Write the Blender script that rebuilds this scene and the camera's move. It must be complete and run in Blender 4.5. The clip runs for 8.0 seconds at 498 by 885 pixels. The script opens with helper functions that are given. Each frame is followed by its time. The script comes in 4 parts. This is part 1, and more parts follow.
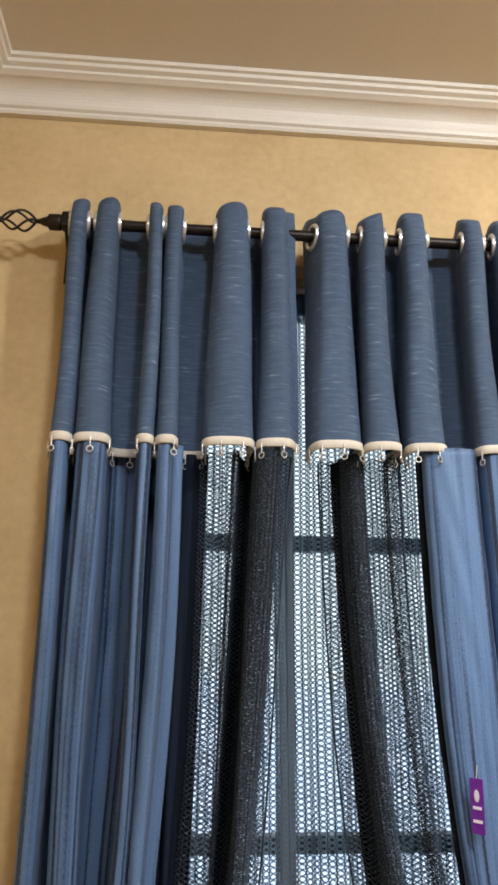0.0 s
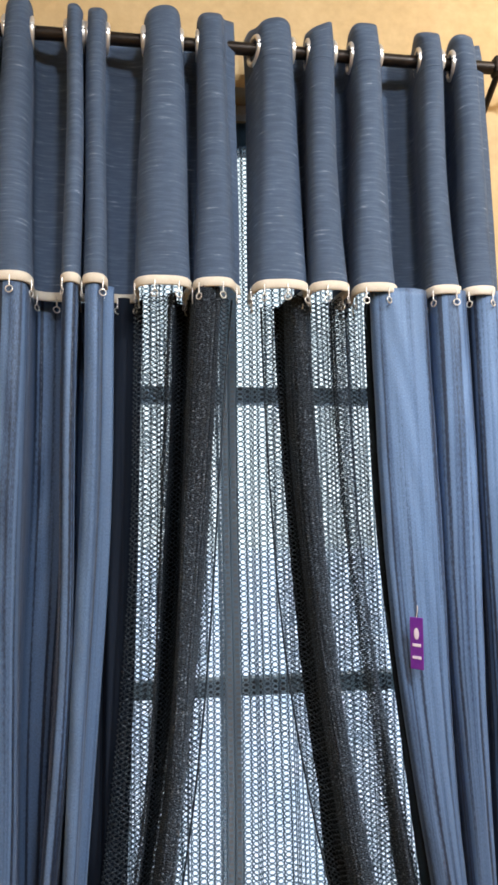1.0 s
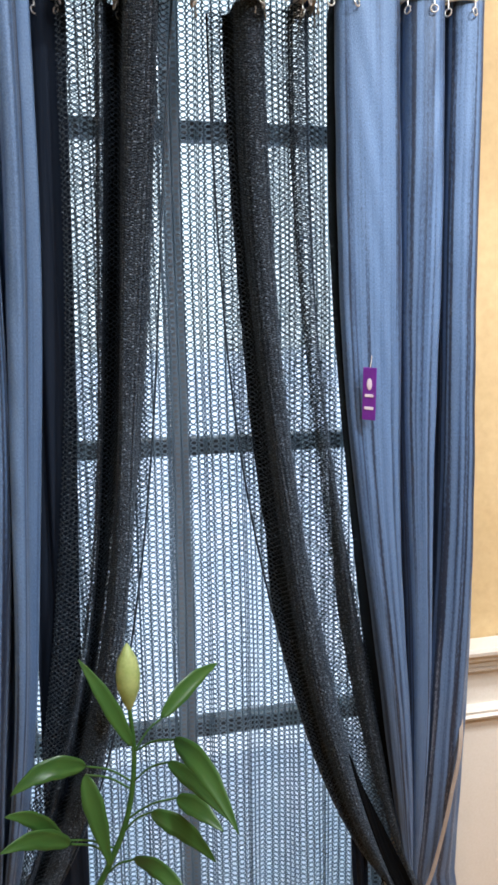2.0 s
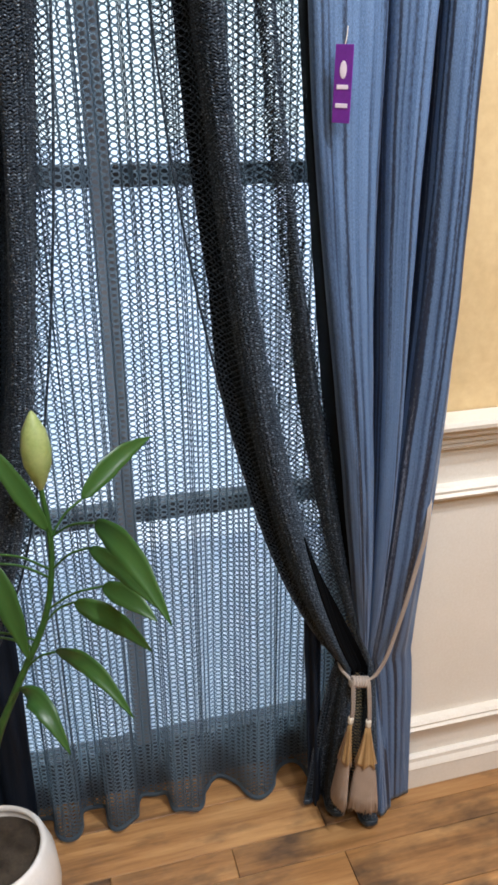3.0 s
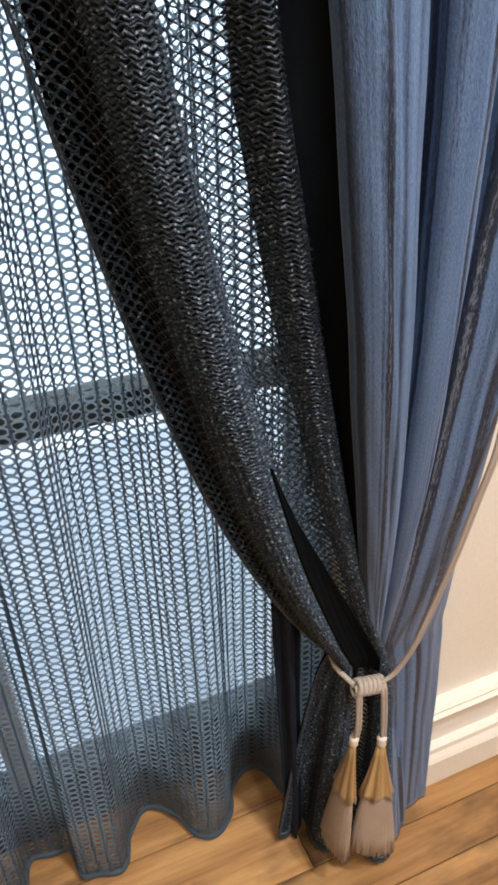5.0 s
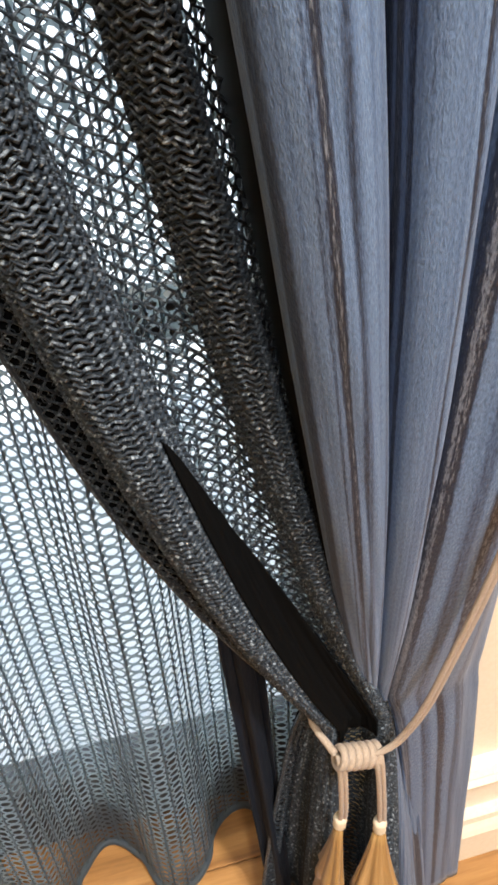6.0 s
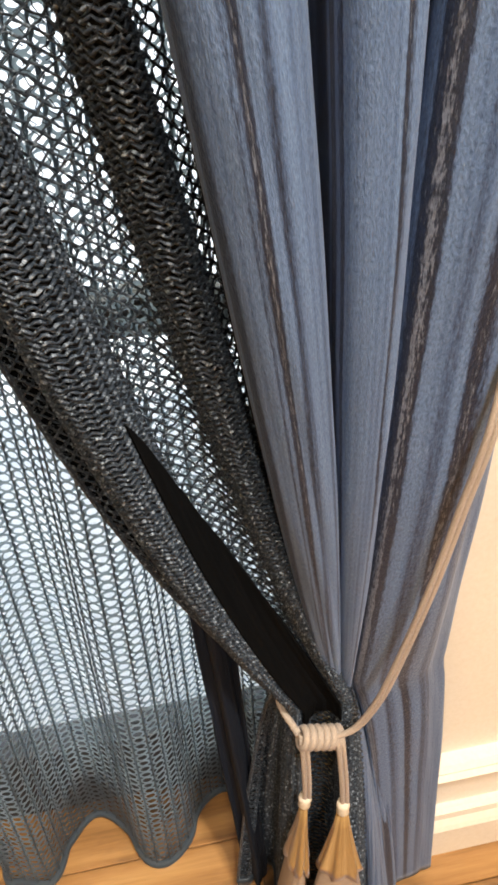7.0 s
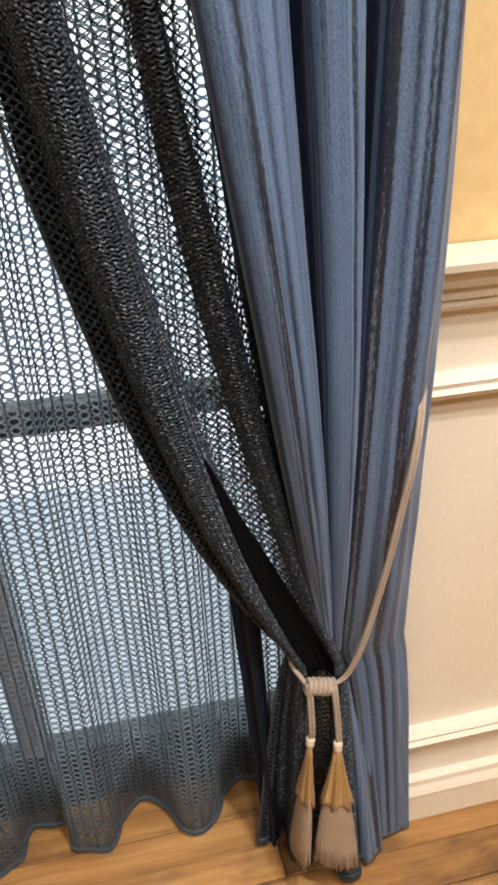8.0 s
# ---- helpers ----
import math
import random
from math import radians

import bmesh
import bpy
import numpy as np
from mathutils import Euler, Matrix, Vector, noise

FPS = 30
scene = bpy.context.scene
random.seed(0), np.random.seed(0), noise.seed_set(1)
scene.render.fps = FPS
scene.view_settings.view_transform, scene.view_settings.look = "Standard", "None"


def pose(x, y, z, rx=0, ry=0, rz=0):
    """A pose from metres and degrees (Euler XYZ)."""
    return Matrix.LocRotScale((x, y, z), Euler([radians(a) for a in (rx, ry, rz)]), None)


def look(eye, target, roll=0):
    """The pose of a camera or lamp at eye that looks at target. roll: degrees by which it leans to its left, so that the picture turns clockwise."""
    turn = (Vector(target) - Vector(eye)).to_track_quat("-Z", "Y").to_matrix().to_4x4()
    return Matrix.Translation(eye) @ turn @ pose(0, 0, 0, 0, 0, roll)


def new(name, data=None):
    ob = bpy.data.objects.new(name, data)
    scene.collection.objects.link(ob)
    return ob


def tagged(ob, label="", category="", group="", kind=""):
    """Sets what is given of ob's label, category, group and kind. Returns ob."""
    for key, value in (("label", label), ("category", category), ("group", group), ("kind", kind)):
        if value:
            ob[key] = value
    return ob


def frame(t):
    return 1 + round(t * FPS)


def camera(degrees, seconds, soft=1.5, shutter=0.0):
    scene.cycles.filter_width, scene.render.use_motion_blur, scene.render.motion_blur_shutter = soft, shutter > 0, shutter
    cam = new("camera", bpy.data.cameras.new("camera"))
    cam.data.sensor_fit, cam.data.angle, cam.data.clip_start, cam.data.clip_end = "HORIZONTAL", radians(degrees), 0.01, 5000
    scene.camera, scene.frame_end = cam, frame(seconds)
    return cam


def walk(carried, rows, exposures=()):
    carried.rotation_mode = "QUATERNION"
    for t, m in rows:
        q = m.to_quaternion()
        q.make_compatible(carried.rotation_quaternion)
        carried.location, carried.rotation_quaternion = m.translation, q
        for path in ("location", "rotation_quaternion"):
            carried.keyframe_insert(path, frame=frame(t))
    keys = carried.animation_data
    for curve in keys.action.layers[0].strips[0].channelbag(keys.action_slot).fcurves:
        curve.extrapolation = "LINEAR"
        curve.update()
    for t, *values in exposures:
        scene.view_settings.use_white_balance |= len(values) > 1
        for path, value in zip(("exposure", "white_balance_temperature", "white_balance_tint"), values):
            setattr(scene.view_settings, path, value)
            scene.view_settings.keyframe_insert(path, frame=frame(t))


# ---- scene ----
# ---------------------------------------------------------------- camera
cam = camera(37.06, 8.0, soft=3.0)
walk(cam, [
    (0, pose(-0.251, -1.560, 1.711, 106.60, -0.44, -4.97)),
    (0.5, pose(-0.238, -1.518, 1.698, 102.72, 0.34, -6.34)),
    (1, pose(-0.211, -1.467, 1.671, 97.09, 0.97, -8.20)),
    (1.5, pose(-0.207, -1.414, 1.622, 90.45, 0.88, -10.34)),
    (2, pose(-0.198, -1.378, 1.577, 81.84, 0.98, -12.19)),
    (2.2, pose(-0.216, -1.356, 1.537, 78.70, 0.77, -14.21)),
    (3.3, pose(-0.083, -1.079, 1.395, 63.82, 0.12, -15.25)),
    (3.5, pose(-0.076, -1.033, 1.369, 62.66, 0.04, -15.73)),
    (4, pose(-0.058, -0.883, 1.299, 60.70, -0.30, -17.47)),
    (4.5, pose(-0.047, -0.683, 1.219, 58.58, -0.28, -21.79)),
    (4.7, pose(-0.015, -0.634, 1.182, 57.97, 0.73, -23.83)),
    (5.8, pose(0.208, -0.439, 1.014, 54.77, 3.14, -16.64)),
    (6, pose(0.244, -0.416, 0.986, 54.75, 2.95, -14.66)),
    (6.25, pose(0.280, -0.390, 0.972, 53.77, 3.02, -13.09)),
    (6.5, pose(0.300, -0.382, 0.975, 52.89, 3.39, -12.14)),
    (6.75, pose(0.299, -0.405, 0.979, 53.43, 2.79, -11.35)),
    (7, pose(0.282, -0.459, 0.998, 55.03, 2.38, -11.02)),
    (7.25, pose(0.255, -0.542, 1.040, 57.34, 2.23, -11.42)),
    (7.5, pose(0.227, -0.634, 1.089, 59.76, 2.57, -12.09)),
    (8, pose(0.188, -0.750, 1.124, 62.36, 2.62, -12.42)),
], exposures=[(0, 1.2, 6150, 8), (0.5, 1.25, 6100, 8), (1, 1.5, 6250, 9), (1.5, 1.55, 6150, 9), (2, 1.55, 5950, 9), (3.5, 1.4, 5950, 9), (4.5, 1.5, 6250, 9), (6.0, 2.25, 7300, 10), (6.5, 2.35, 7900, 11), (7, 2.1, 7700, 11), (7.5, 1.88, 8000, 11), (8, 1.65, 7250, 11)])

# ---------------------------------------------------------------- light
world = bpy.data.worlds.new("daylight")
scene.world = world
world.use_nodes = True
sky = world.node_tree.nodes.new("ShaderNodeTexSky")
sky.sky_type, sky.sun_disc = "NISHITA", False
sky.sun_elevation, sky.sun_rotation = radians(74), radians(170)
world.node_tree.links.new(sky.outputs[0], world.node_tree.nodes["Background"].inputs[0])
world.node_tree.nodes["Background"].inputs[1].default_value = 0.15

sun = new("sun", bpy.data.lights.new("sun", "SUN"))
sun.data.energy, sun.data.angle, sun.data.color = 0.75, radians(0.6), (1.0, 0.95, 0.88)
sun.matrix_world = look((0.4, -1.2, 5.0), (0.0, 0.2, 0.0))


def ceiling_lamp(x, y, power, size, tint, towards):
    ob = new("ceiling_light", bpy.data.lights.new("ceiling_light", "AREA"))
    ob.data.energy, ob.data.color, ob.data.shape, ob.data.size = power, tint, "DISK", size
    ob.matrix_world = look((x, y, 3.04), towards)


def downlight(x, y, power, tint, towards, cone=88):
    ob = new("downlight", bpy.data.lights.new("downlight", "SPOT"))
    ob.data.energy, ob.data.color, ob.data.shadow_soft_size = power, tint, 0.05
    ob.data.spot_size, ob.data.spot_blend = radians(cone), 0.9
    ob.matrix_world = look((x, y, 3.04), towards)


downlight(0.68, -1.25, 50, (0.97, 0.95, 0.95), (0.42, -0.10, 0.40), 62)
downlight(-0.30, -1.15, 10, (0.95, 0.95, 0.98), (-0.20, -0.15, 0.8))
ceiling_lamp(1.00, -1.55, 12, 0.14, (0.97, 0.95, 0.93), (0.30, -0.15, 0.5))
ceiling_lamp(0.30, -2.5, 14, 0.30, (0.97, 0.96, 0.97), (0.15, -0.2, 0.6))
ceiling_lamp(0.95, -0.45, 1.7, 0.10, (1.0, 0.70, 0.38), (0.85, -0.25, 0))

# ---------------------------------------------------------------- materials
def material(name, colour, rough=0.6, metal=0.0):
    m = bpy.data.materials.new(name)
    m.use_nodes = True
    b = m.node_tree.nodes["Principled BSDF"]
    b.inputs["Base Color"].default_value = (*colour, 1)
    b.inputs["Roughness"].default_value = rough
    b.inputs["Metallic"].default_value = metal
    return m, m.node_tree, b


def coords(nt, kind="Object", scale=(1, 1, 1)):
    c = nt.nodes.new("ShaderNodeTexCoord")
    mp = nt.nodes.new("ShaderNodeMapping")
    mp.inputs["Scale"].default_value = scale
    nt.links.new(c.outputs[kind], mp.inputs[0])
    return mp.outputs[0]


def noise_tex(nt, vec, scale, detail=4, rough=0.6):
    n = nt.nodes.new("ShaderNodeTexNoise")
    n.inputs["Scale"].default_value, n.inputs["Detail"].default_value, n.inputs["Roughness"].default_value = scale, detail, rough
    nt.links.new(vec, n.inputs["Vector"])
    return n.outputs["Fac"]


def ramp(nt, fac, stops):
    r = nt.nodes.new("ShaderNodeValToRGB")
    while len(r.color_ramp.elements) < len(stops):
        r.color_ramp.elements.new(0.5)
    for e, (p, c) in zip(r.color_ramp.elements, stops):
        e.position, e.color = p, (*c, 1)
    nt.links.new(fac, r.inputs[0])
    return r.outputs[0]


def mix(nt, fac, a, b, mode="MIX"):
    n = nt.nodes.new("ShaderNodeMix")
    n.data_type, n.blend_type = "RGBA", mode
    for sock, val in ((n.inputs["Factor"], fac), (n.inputs["A"], a), (n.inputs["B"], b)):
        if isinstance(val, (int, float)):
            sock.default_value = val
        elif isinstance(val, tuple):
            sock.default_value = (*val, 1)
        else:
            nt.links.new(val, sock)
    return n.outputs["Result"]


def bump(nt, b, height, strength, distance):
    n = nt.nodes.new("ShaderNodeBump")
    n.inputs["Strength"].default_value, n.inputs["Distance"].default_value = strength, distance
    nt.links.new(height, n.inputs["Height"])
    nt.links.new(n.outputs[0], b.inputs["Normal"])


def mottled(name, a, b_, scale, rough, relief=0.3, fine=180, depth=0.001, metal=0.0):
    m, nt, b = material(name, a, rough, metal)
    v = coords(nt)
    big, small = noise_tex(nt, v, scale, 5), noise_tex(nt, v, fine, 3)
    c = mix(nt, ramp(nt, big, [(0.3, (0, 0, 0)), (0.7, (1, 1, 1))]), a, b_)
    c = mix(nt, 0.12, c, ramp(nt, small, [(0.3, (0.2, 0.2, 0.2)), (0.7, (0.9, 0.9, 0.9))]), "OVERLAY")
    nt.links.new(c, b.inputs["Base Color"])
    bump(nt, b, small, relief, depth)
    return m


plaster = mottled("ochre_plaster", (0.52, 0.375, 0.185), (0.62, 0.465, 0.25), 4.0, 0.75, 0.15, 45, 0.002)
white_paint = mottled("white_moulding_paint", (0.69, 0.645, 0.565), (0.77, 0.73, 0.655), 2.0, 0.42, 0.1)
ceiling_paint = mottled("ceiling_paint", (0.70, 0.66, 0.58), (0.76, 0.72, 0.65), 1.5, 0.8, 0.1)
frame_paint = mottled("dark_window_frame", (0.030, 0.036, 0.045), (0.05, 0.055, 0.065), 8, 0.4, 0.1)
mullion_paint = mottled("grey_mullion", (0.22, 0.21, 0.22), (0.27, 0.26, 0.27), 8, 0.45, 0.1)
iron = mottled("black_iron", (0.018, 0.015, 0.013), (0.035, 0.028, 0.024), 30, 0.42, 0.2, 300, 0.0004, 0.7)
steel = mottled("nickel", (0.62, 0.61, 0.59), (0.74, 0.72, 0.68), 30, 0.32, 0.05, 400, 0.0002, 0.6)
paving = mottled("paving", (0.54, 0.64, 0.70), (0.90, 0.92, 0.90), 1.0, 0.85)
outer_render = mottled("outer_render", (0.5, 0.5, 0.48), (0.58, 0.57, 0.54), 1.0, 0.85)
ceramic = mottled("white_ceramic", (0.74, 0.73, 0.71), (0.80, 0.79, 0.77), 4, 0.22, 0.03)
soil = mottled("soil", (0.03, 0.022, 0.015), (0.06, 0.045, 0.03), 40, 0.95, 0.8, 120, 0.004)
purple = mottled("purple_card", (0.12, 0.015, 0.26), (0.15, 0.02, 0.30), 20, 0.45, 0.05)
print_white = mottled("white_print", (0.72, 0.66, 0.80), (0.78, 0.72, 0.84), 60, 0.5, 0.02)
cream = mottled("cream_ribbon", (0.58, 0.53, 0.44), (0.68, 0.63, 0.53), 25, 0.8, 0.4, 500, 0.0006)
taupe = mottled("taupe_fringe", (0.30, 0.235, 0.185), (0.36, 0.285, 0.23), 30, 0.6, 0.5, 700, 0.0006)


def woven(name, stops, stretch, sheen, rough, thread=(900, 900), relief=0.25, soft_scale=(3, 0.6), speckle=0.22, octaves=6, fleck=None):
    """Cloth: streaks of colour along one direction of the weave, and the threads as relief."""
    m, nt, b = material(name, stops[0][1], rough)
    streak = noise_tex(nt, coords(nt, "UV", (*stretch, 1)), 1.0, octaves, 0.62)
    if fleck:
        broken = noise_tex(nt, coords(nt, "UV", (*fleck[:2], 1)), 1.0, 3, 0.7)
        shifted = nt.nodes.new("ShaderNodeMath")
        shifted.operation = "MULTIPLY_ADD"
        shifted.inputs[1].default_value = fleck[2]
        nt.links.new(broken, shifted.inputs[0])
        nt.links.new(streak, shifted.inputs[2])
        centred = nt.nodes.new("ShaderNodeMath")
        centred.operation = "SUBTRACT"
        centred.inputs[1].default_value = fleck[2] / 2
        nt.links.new(shifted.outputs[0], centred.inputs[0])
        streak = centred.outputs[0]
    c = ramp(nt, streak, stops)
    wide = noise_tex(nt, coords(nt, "UV", (*soft_scale, 1)), 1.0, 3)
    c = mix(nt, 0.25, c, ramp(nt, wide, [(0.3, (0.3, 0.3, 0.3)), (0.7, (0.7, 0.7, 0.7))]), "OVERLAY")
    grain = noise_tex(nt, coords(nt, "UV", (*thread, 1)), 1.0, 2)
    c = mix(nt, speckle, c, ramp(nt, grain, [(0.3, (0.15, 0.15, 0.15)), (0.75, (0.85, 0.85, 0.85))]), "OVERLAY")
    nt.links.new(c, b.inputs["Base Color"])
    b.inputs["Sheen Weight"].default_value = sheen
    b.inputs["Sheen Roughness"].default_value = 0.35
    b.inputs["Sheen Tint"].default_value = (0.55, 0.66, 0.9, 1)
    b.inputs["Specular IOR Level"].default_value = 0.25
    bump(nt, b, grain, relief, 0.0008)
    return m


linen = woven("blue_slub_linen", [(0.0, (0.044, 0.066, 0.116)), (0.47, (0.064, 0.097, 0.160)), (0.58, (0.078, 0.116, 0.186)), (0.64, (0.094, 0.137, 0.215)), (0.70, (0.25, 0.30, 0.38))],
              (20, 190), 0.10, 0.8, (500, 1500), 0.35)
velvet = woven("striped_blue_velvet", [(0.255, (0.088, 0.146, 0.262)), (0.295, (0.138, 0.165, 0.225)), (0.323, (0.013, 0.018, 0.034)), (0.385, (0.013, 0.022, 0.047)), (0.43, (0.064, 0.113, 0.220)), (0.49, (0.106, 0.178, 0.318)), (0.55, (0.090, 0.152, 0.278)), (0.586, (0.015, 0.023, 0.049)), (0.614, (0.014, 0.019, 0.035)), (0.635, (0.150, 0.180, 0.240)), (0.658, (0.025, 0.033, 0.056)), (0.70, (0.082, 0.138, 0.252))],
               (26, 0.22), 0.20, 0.45, (620, 300), 0.9, (16, 0.25), 0.45, 3, (640, 110, 0.12))
velvet.node_tree.nodes["Principled BSDF"].inputs["Specular Tint"].default_value = (0.60, 0.76, 1.0, 1)
velvet.node_tree.nodes["Principled BSDF"].inputs["Specular IOR Level"].default_value = 0.7
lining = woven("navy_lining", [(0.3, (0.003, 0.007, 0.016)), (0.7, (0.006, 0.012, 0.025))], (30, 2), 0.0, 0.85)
# near-black colour that paints deep shade inside the curtain folds
fold_shade = woven("fold_shade", [(0.3, (0.0012, 0.0016, 0.0022)), (0.7, (0.0024, 0.003, 0.004))], (60, 30), 0.0, 0.9)
fold_shade.node_tree.nodes["Principled BSDF"].inputs["Specular IOR Level"].default_value = 0.08
# black yarns: the pale last stop of each ramp paints glints into the colour
net_yarn = woven("black_crochet_yarn", [(0.3, (0.005, 0.010, 0.016)), (0.56, (0.027, 0.039, 0.054)), (0.69, (0.26, 0.33, 0.40))], (260, 260), 0.05, 0.40, (2000, 2000), 0.4)
stitch_yarn = woven("glint_black_yarn", [(0.3, (0.009, 0.014, 0.021)), (0.54, (0.036, 0.050, 0.070)), (0.68, (0.30, 0.37, 0.45))], (260, 260), 0.05, 0.40, (2000, 2000), 0.4)
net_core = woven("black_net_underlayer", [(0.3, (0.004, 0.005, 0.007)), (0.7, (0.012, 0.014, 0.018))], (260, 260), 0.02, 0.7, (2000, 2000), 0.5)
sheer_yarn = woven("slate_blue_knit", [(0.3, (0.045, 0.062, 0.085)), (0.7, (0.105, 0.132, 0.165))], (120, 120), 0.1, 0.55, (1500, 1500), 0.3)


def let_light_through(m, tint, share):
    nt = m.node_tree
    glow = nt.nodes.new("ShaderNodeBsdfTranslucent")
    glow.inputs[0].default_value = (*tint, 1)
    both = nt.nodes.new("ShaderNodeMixShader")
    both.inputs[0].default_value = share
    nt.links.new(nt.nodes["Principled BSDF"].outputs[0], both.inputs[1])
    nt.links.new(glow.outputs[0], both.inputs[2])
    nt.links.new(both.outputs[0], nt.nodes["Material Output"].inputs[0])


let_light_through(sheer_yarn, (0.42, 0.52, 0.58), 0.50)
rope_cloth = woven("beige_cord", [(0.3, (0.30, 0.25, 0.21)), (0.7, (0.50, 0.43, 0.37))], (300, 900), 0.2, 0.6, (1500, 1500), 0.6)
satin = woven("gold_satin", [(0.25, (0.16, 0.095, 0.035)), (0.5, (0.32, 0.20, 0.085)), (0.75, (0.50, 0.34, 0.17))], (90, 2), 0.2, 0.32, (900, 60), 0.3)

leaf_green, nt, b = material("leaf_green", (0.05, 0.13, 0.02), 0.35)
tone = ramp(nt, noise_tex(nt, coords(nt, "UV", (60, 3, 1)), 1.0, 4), [(0.3, (0.022, 0.075, 0.016)), (0.7, (0.060, 0.150, 0.034))])
info = nt.nodes.new("ShaderNodeObjectInfo")
tone = mix(nt, info.outputs["Random"], tone, (0.050, 0.130, 0.028))
nt.links.new(tone, b.inputs["Base Color"])
thin = nt.nodes.new("ShaderNodeBsdfTranslucent")
thin.inputs[0].default_value = (0.12, 0.28, 0.05, 1)
blend = nt.nodes.new("ShaderNodeMixShader")
blend.inputs[0].default_value = 0.3
nt.links.new(b.outputs[0], blend.inputs[1])
nt.links.new(thin.outputs[0], blend.inputs[2])
nt.links.new(blend.outputs[0], nt.nodes["Material Output"].inputs[0])
bud_green = mottled("pale_bud_green", (0.22, 0.30, 0.09), (0.34, 0.40, 0.16), 40, 0.45, 0.1)

# even glow for the slab added outside to brighten the sky view
distance = bpy.data.materials.new("backdrop_glow")
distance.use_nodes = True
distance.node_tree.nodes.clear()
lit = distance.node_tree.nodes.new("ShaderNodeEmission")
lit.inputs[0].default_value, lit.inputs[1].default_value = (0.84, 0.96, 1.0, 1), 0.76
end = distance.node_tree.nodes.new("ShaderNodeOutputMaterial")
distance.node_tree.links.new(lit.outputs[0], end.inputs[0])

wood, nt, b = material("rustic_plank", (0.3, 0.17, 0.08), 0.38)
info = nt.nodes.new("ShaderNodeObjectInfo")
shift = nt.nodes.new("ShaderNodeVectorMath")
shift.operation = "MULTIPLY_ADD"
comb = nt.nodes.new("ShaderNodeCombineXYZ")
for k in range(3):
    nt.links.new(info.outputs["Random"], comb.inputs[k])
shift.inputs[1].default_value = (37, 19, 7)
nt.links.new(comb.outputs[0], shift.inputs[0])
nt.links.new(coords(nt), shift.inputs[2])
stretch = nt.nodes.new("ShaderNodeMapping")
stretch.inputs["Scale"].default_value = (3.0, 40, 40)
nt.links.new(shift.outputs[0], stretch.inputs[0])
patchy = nt.nodes.new("ShaderNodeMapping")
patchy.inputs["Scale"].default_value = (3.5, 9, 9)
nt.links.new(shift.outputs[0], patchy.inputs[0])
fibre = noise_tex(nt, stretch.outputs[0], 1.0, 8, 0.65)
stain = noise_tex(nt, patchy.outputs[0], 1.0, 5, 0.6)
c = ramp(nt, fibre, [(0.25, (0.14, 0.064, 0.024)), (0.5, (0.37, 0.190, 0.070)), (0.75, (0.55, 0.320, 0.130))])
c = mix(nt, ramp(nt, stain, [(0.50, (0, 0, 0)), (0.66, (0.85, 0.85, 0.85))]), c, (0.055, 0.036, 0.025))
c = mix(nt, 0.35, c, ramp(nt, info.outputs["Random"], [(0.0, (0.30, 0.30, 0.30)), (1.0, (0.74, 0.72, 0.68))]), "OVERLAY")
nt.links.new(c, b.inputs["Base Color"])
bump(nt, b, fibre, 0.25, 0.001)

glass = bpy.data.materials.new("window_glass")
glass.use_nodes = True
g = glass.node_tree.nodes["Principled BSDF"]
g.inputs["Transmission Weight"].default_value, g.inputs["Roughness"].default_value, g.inputs["IOR"].default_value = 1.0, 0.0, 1.45


# ---------------------------------------------------------------- mesh helpers
def link(name, bm, mat, parent=None, label=""):
    me = bpy.data.meshes.new(name)
    bm.to_mesh(me)
    bm.free()
    me.materials.append(mat)
    ob = new(name, me)
    if parent:
        ob.parent = parent
    return tagged(ob, label)


part = link


def raw(name, verts, faces, mat, parent=None, label="", uv=None, smooth=True):
    """A mesh from numpy arrays; all faces have the same number of corners. uv: two numbers for each vertex."""
    verts, faces = np.asarray(verts, float).reshape(-1, 3), np.asarray(faces, int)
    me = bpy.data.meshes.new(name)
    me.vertices.add(len(verts))
    me.vertices.foreach_set("co", verts.ravel())
    n, k = faces.shape
    me.loops.add(n * k)
    me.loops.foreach_set("vertex_index", faces.ravel())
    me.polygons.add(n)
    me.polygons.foreach_set("loop_start", np.arange(n) * k)
    if uv is not None:
        layer = me.uv_layers.new(name="UVMap")
        layer.data.foreach_set("uv", np.asarray(uv, float).reshape(-1, 2)[faces.ravel()].ravel())
    me.update(calc_edges=True)
    me.polygons.foreach_set("use_smooth", np.full(n, smooth))
    me.materials.append(mat)
    ob = new(name, me)
    if parent:
        ob.parent = parent
    return tagged(ob, label)


def holder(name, at=(0, 0, 0)):
    ob = new(name)
    ob.empty_display_size = 0.1
    ob.location = at
    return ob


def block(lo, hi, bevel=0.0):
    bm = bmesh.new()
    bmesh.ops.create_cube(bm, size=1)
    for v in bm.verts:
        v.co = Vector([l + (c + 0.5) * (h - l) for c, l, h in zip(v.co, lo, hi)])
    if bevel:
        bmesh.ops.bevel(bm, geom=bm.edges[:], offset=bevel, segments=2, affect="EDGES", profile=0.5)
    return bm


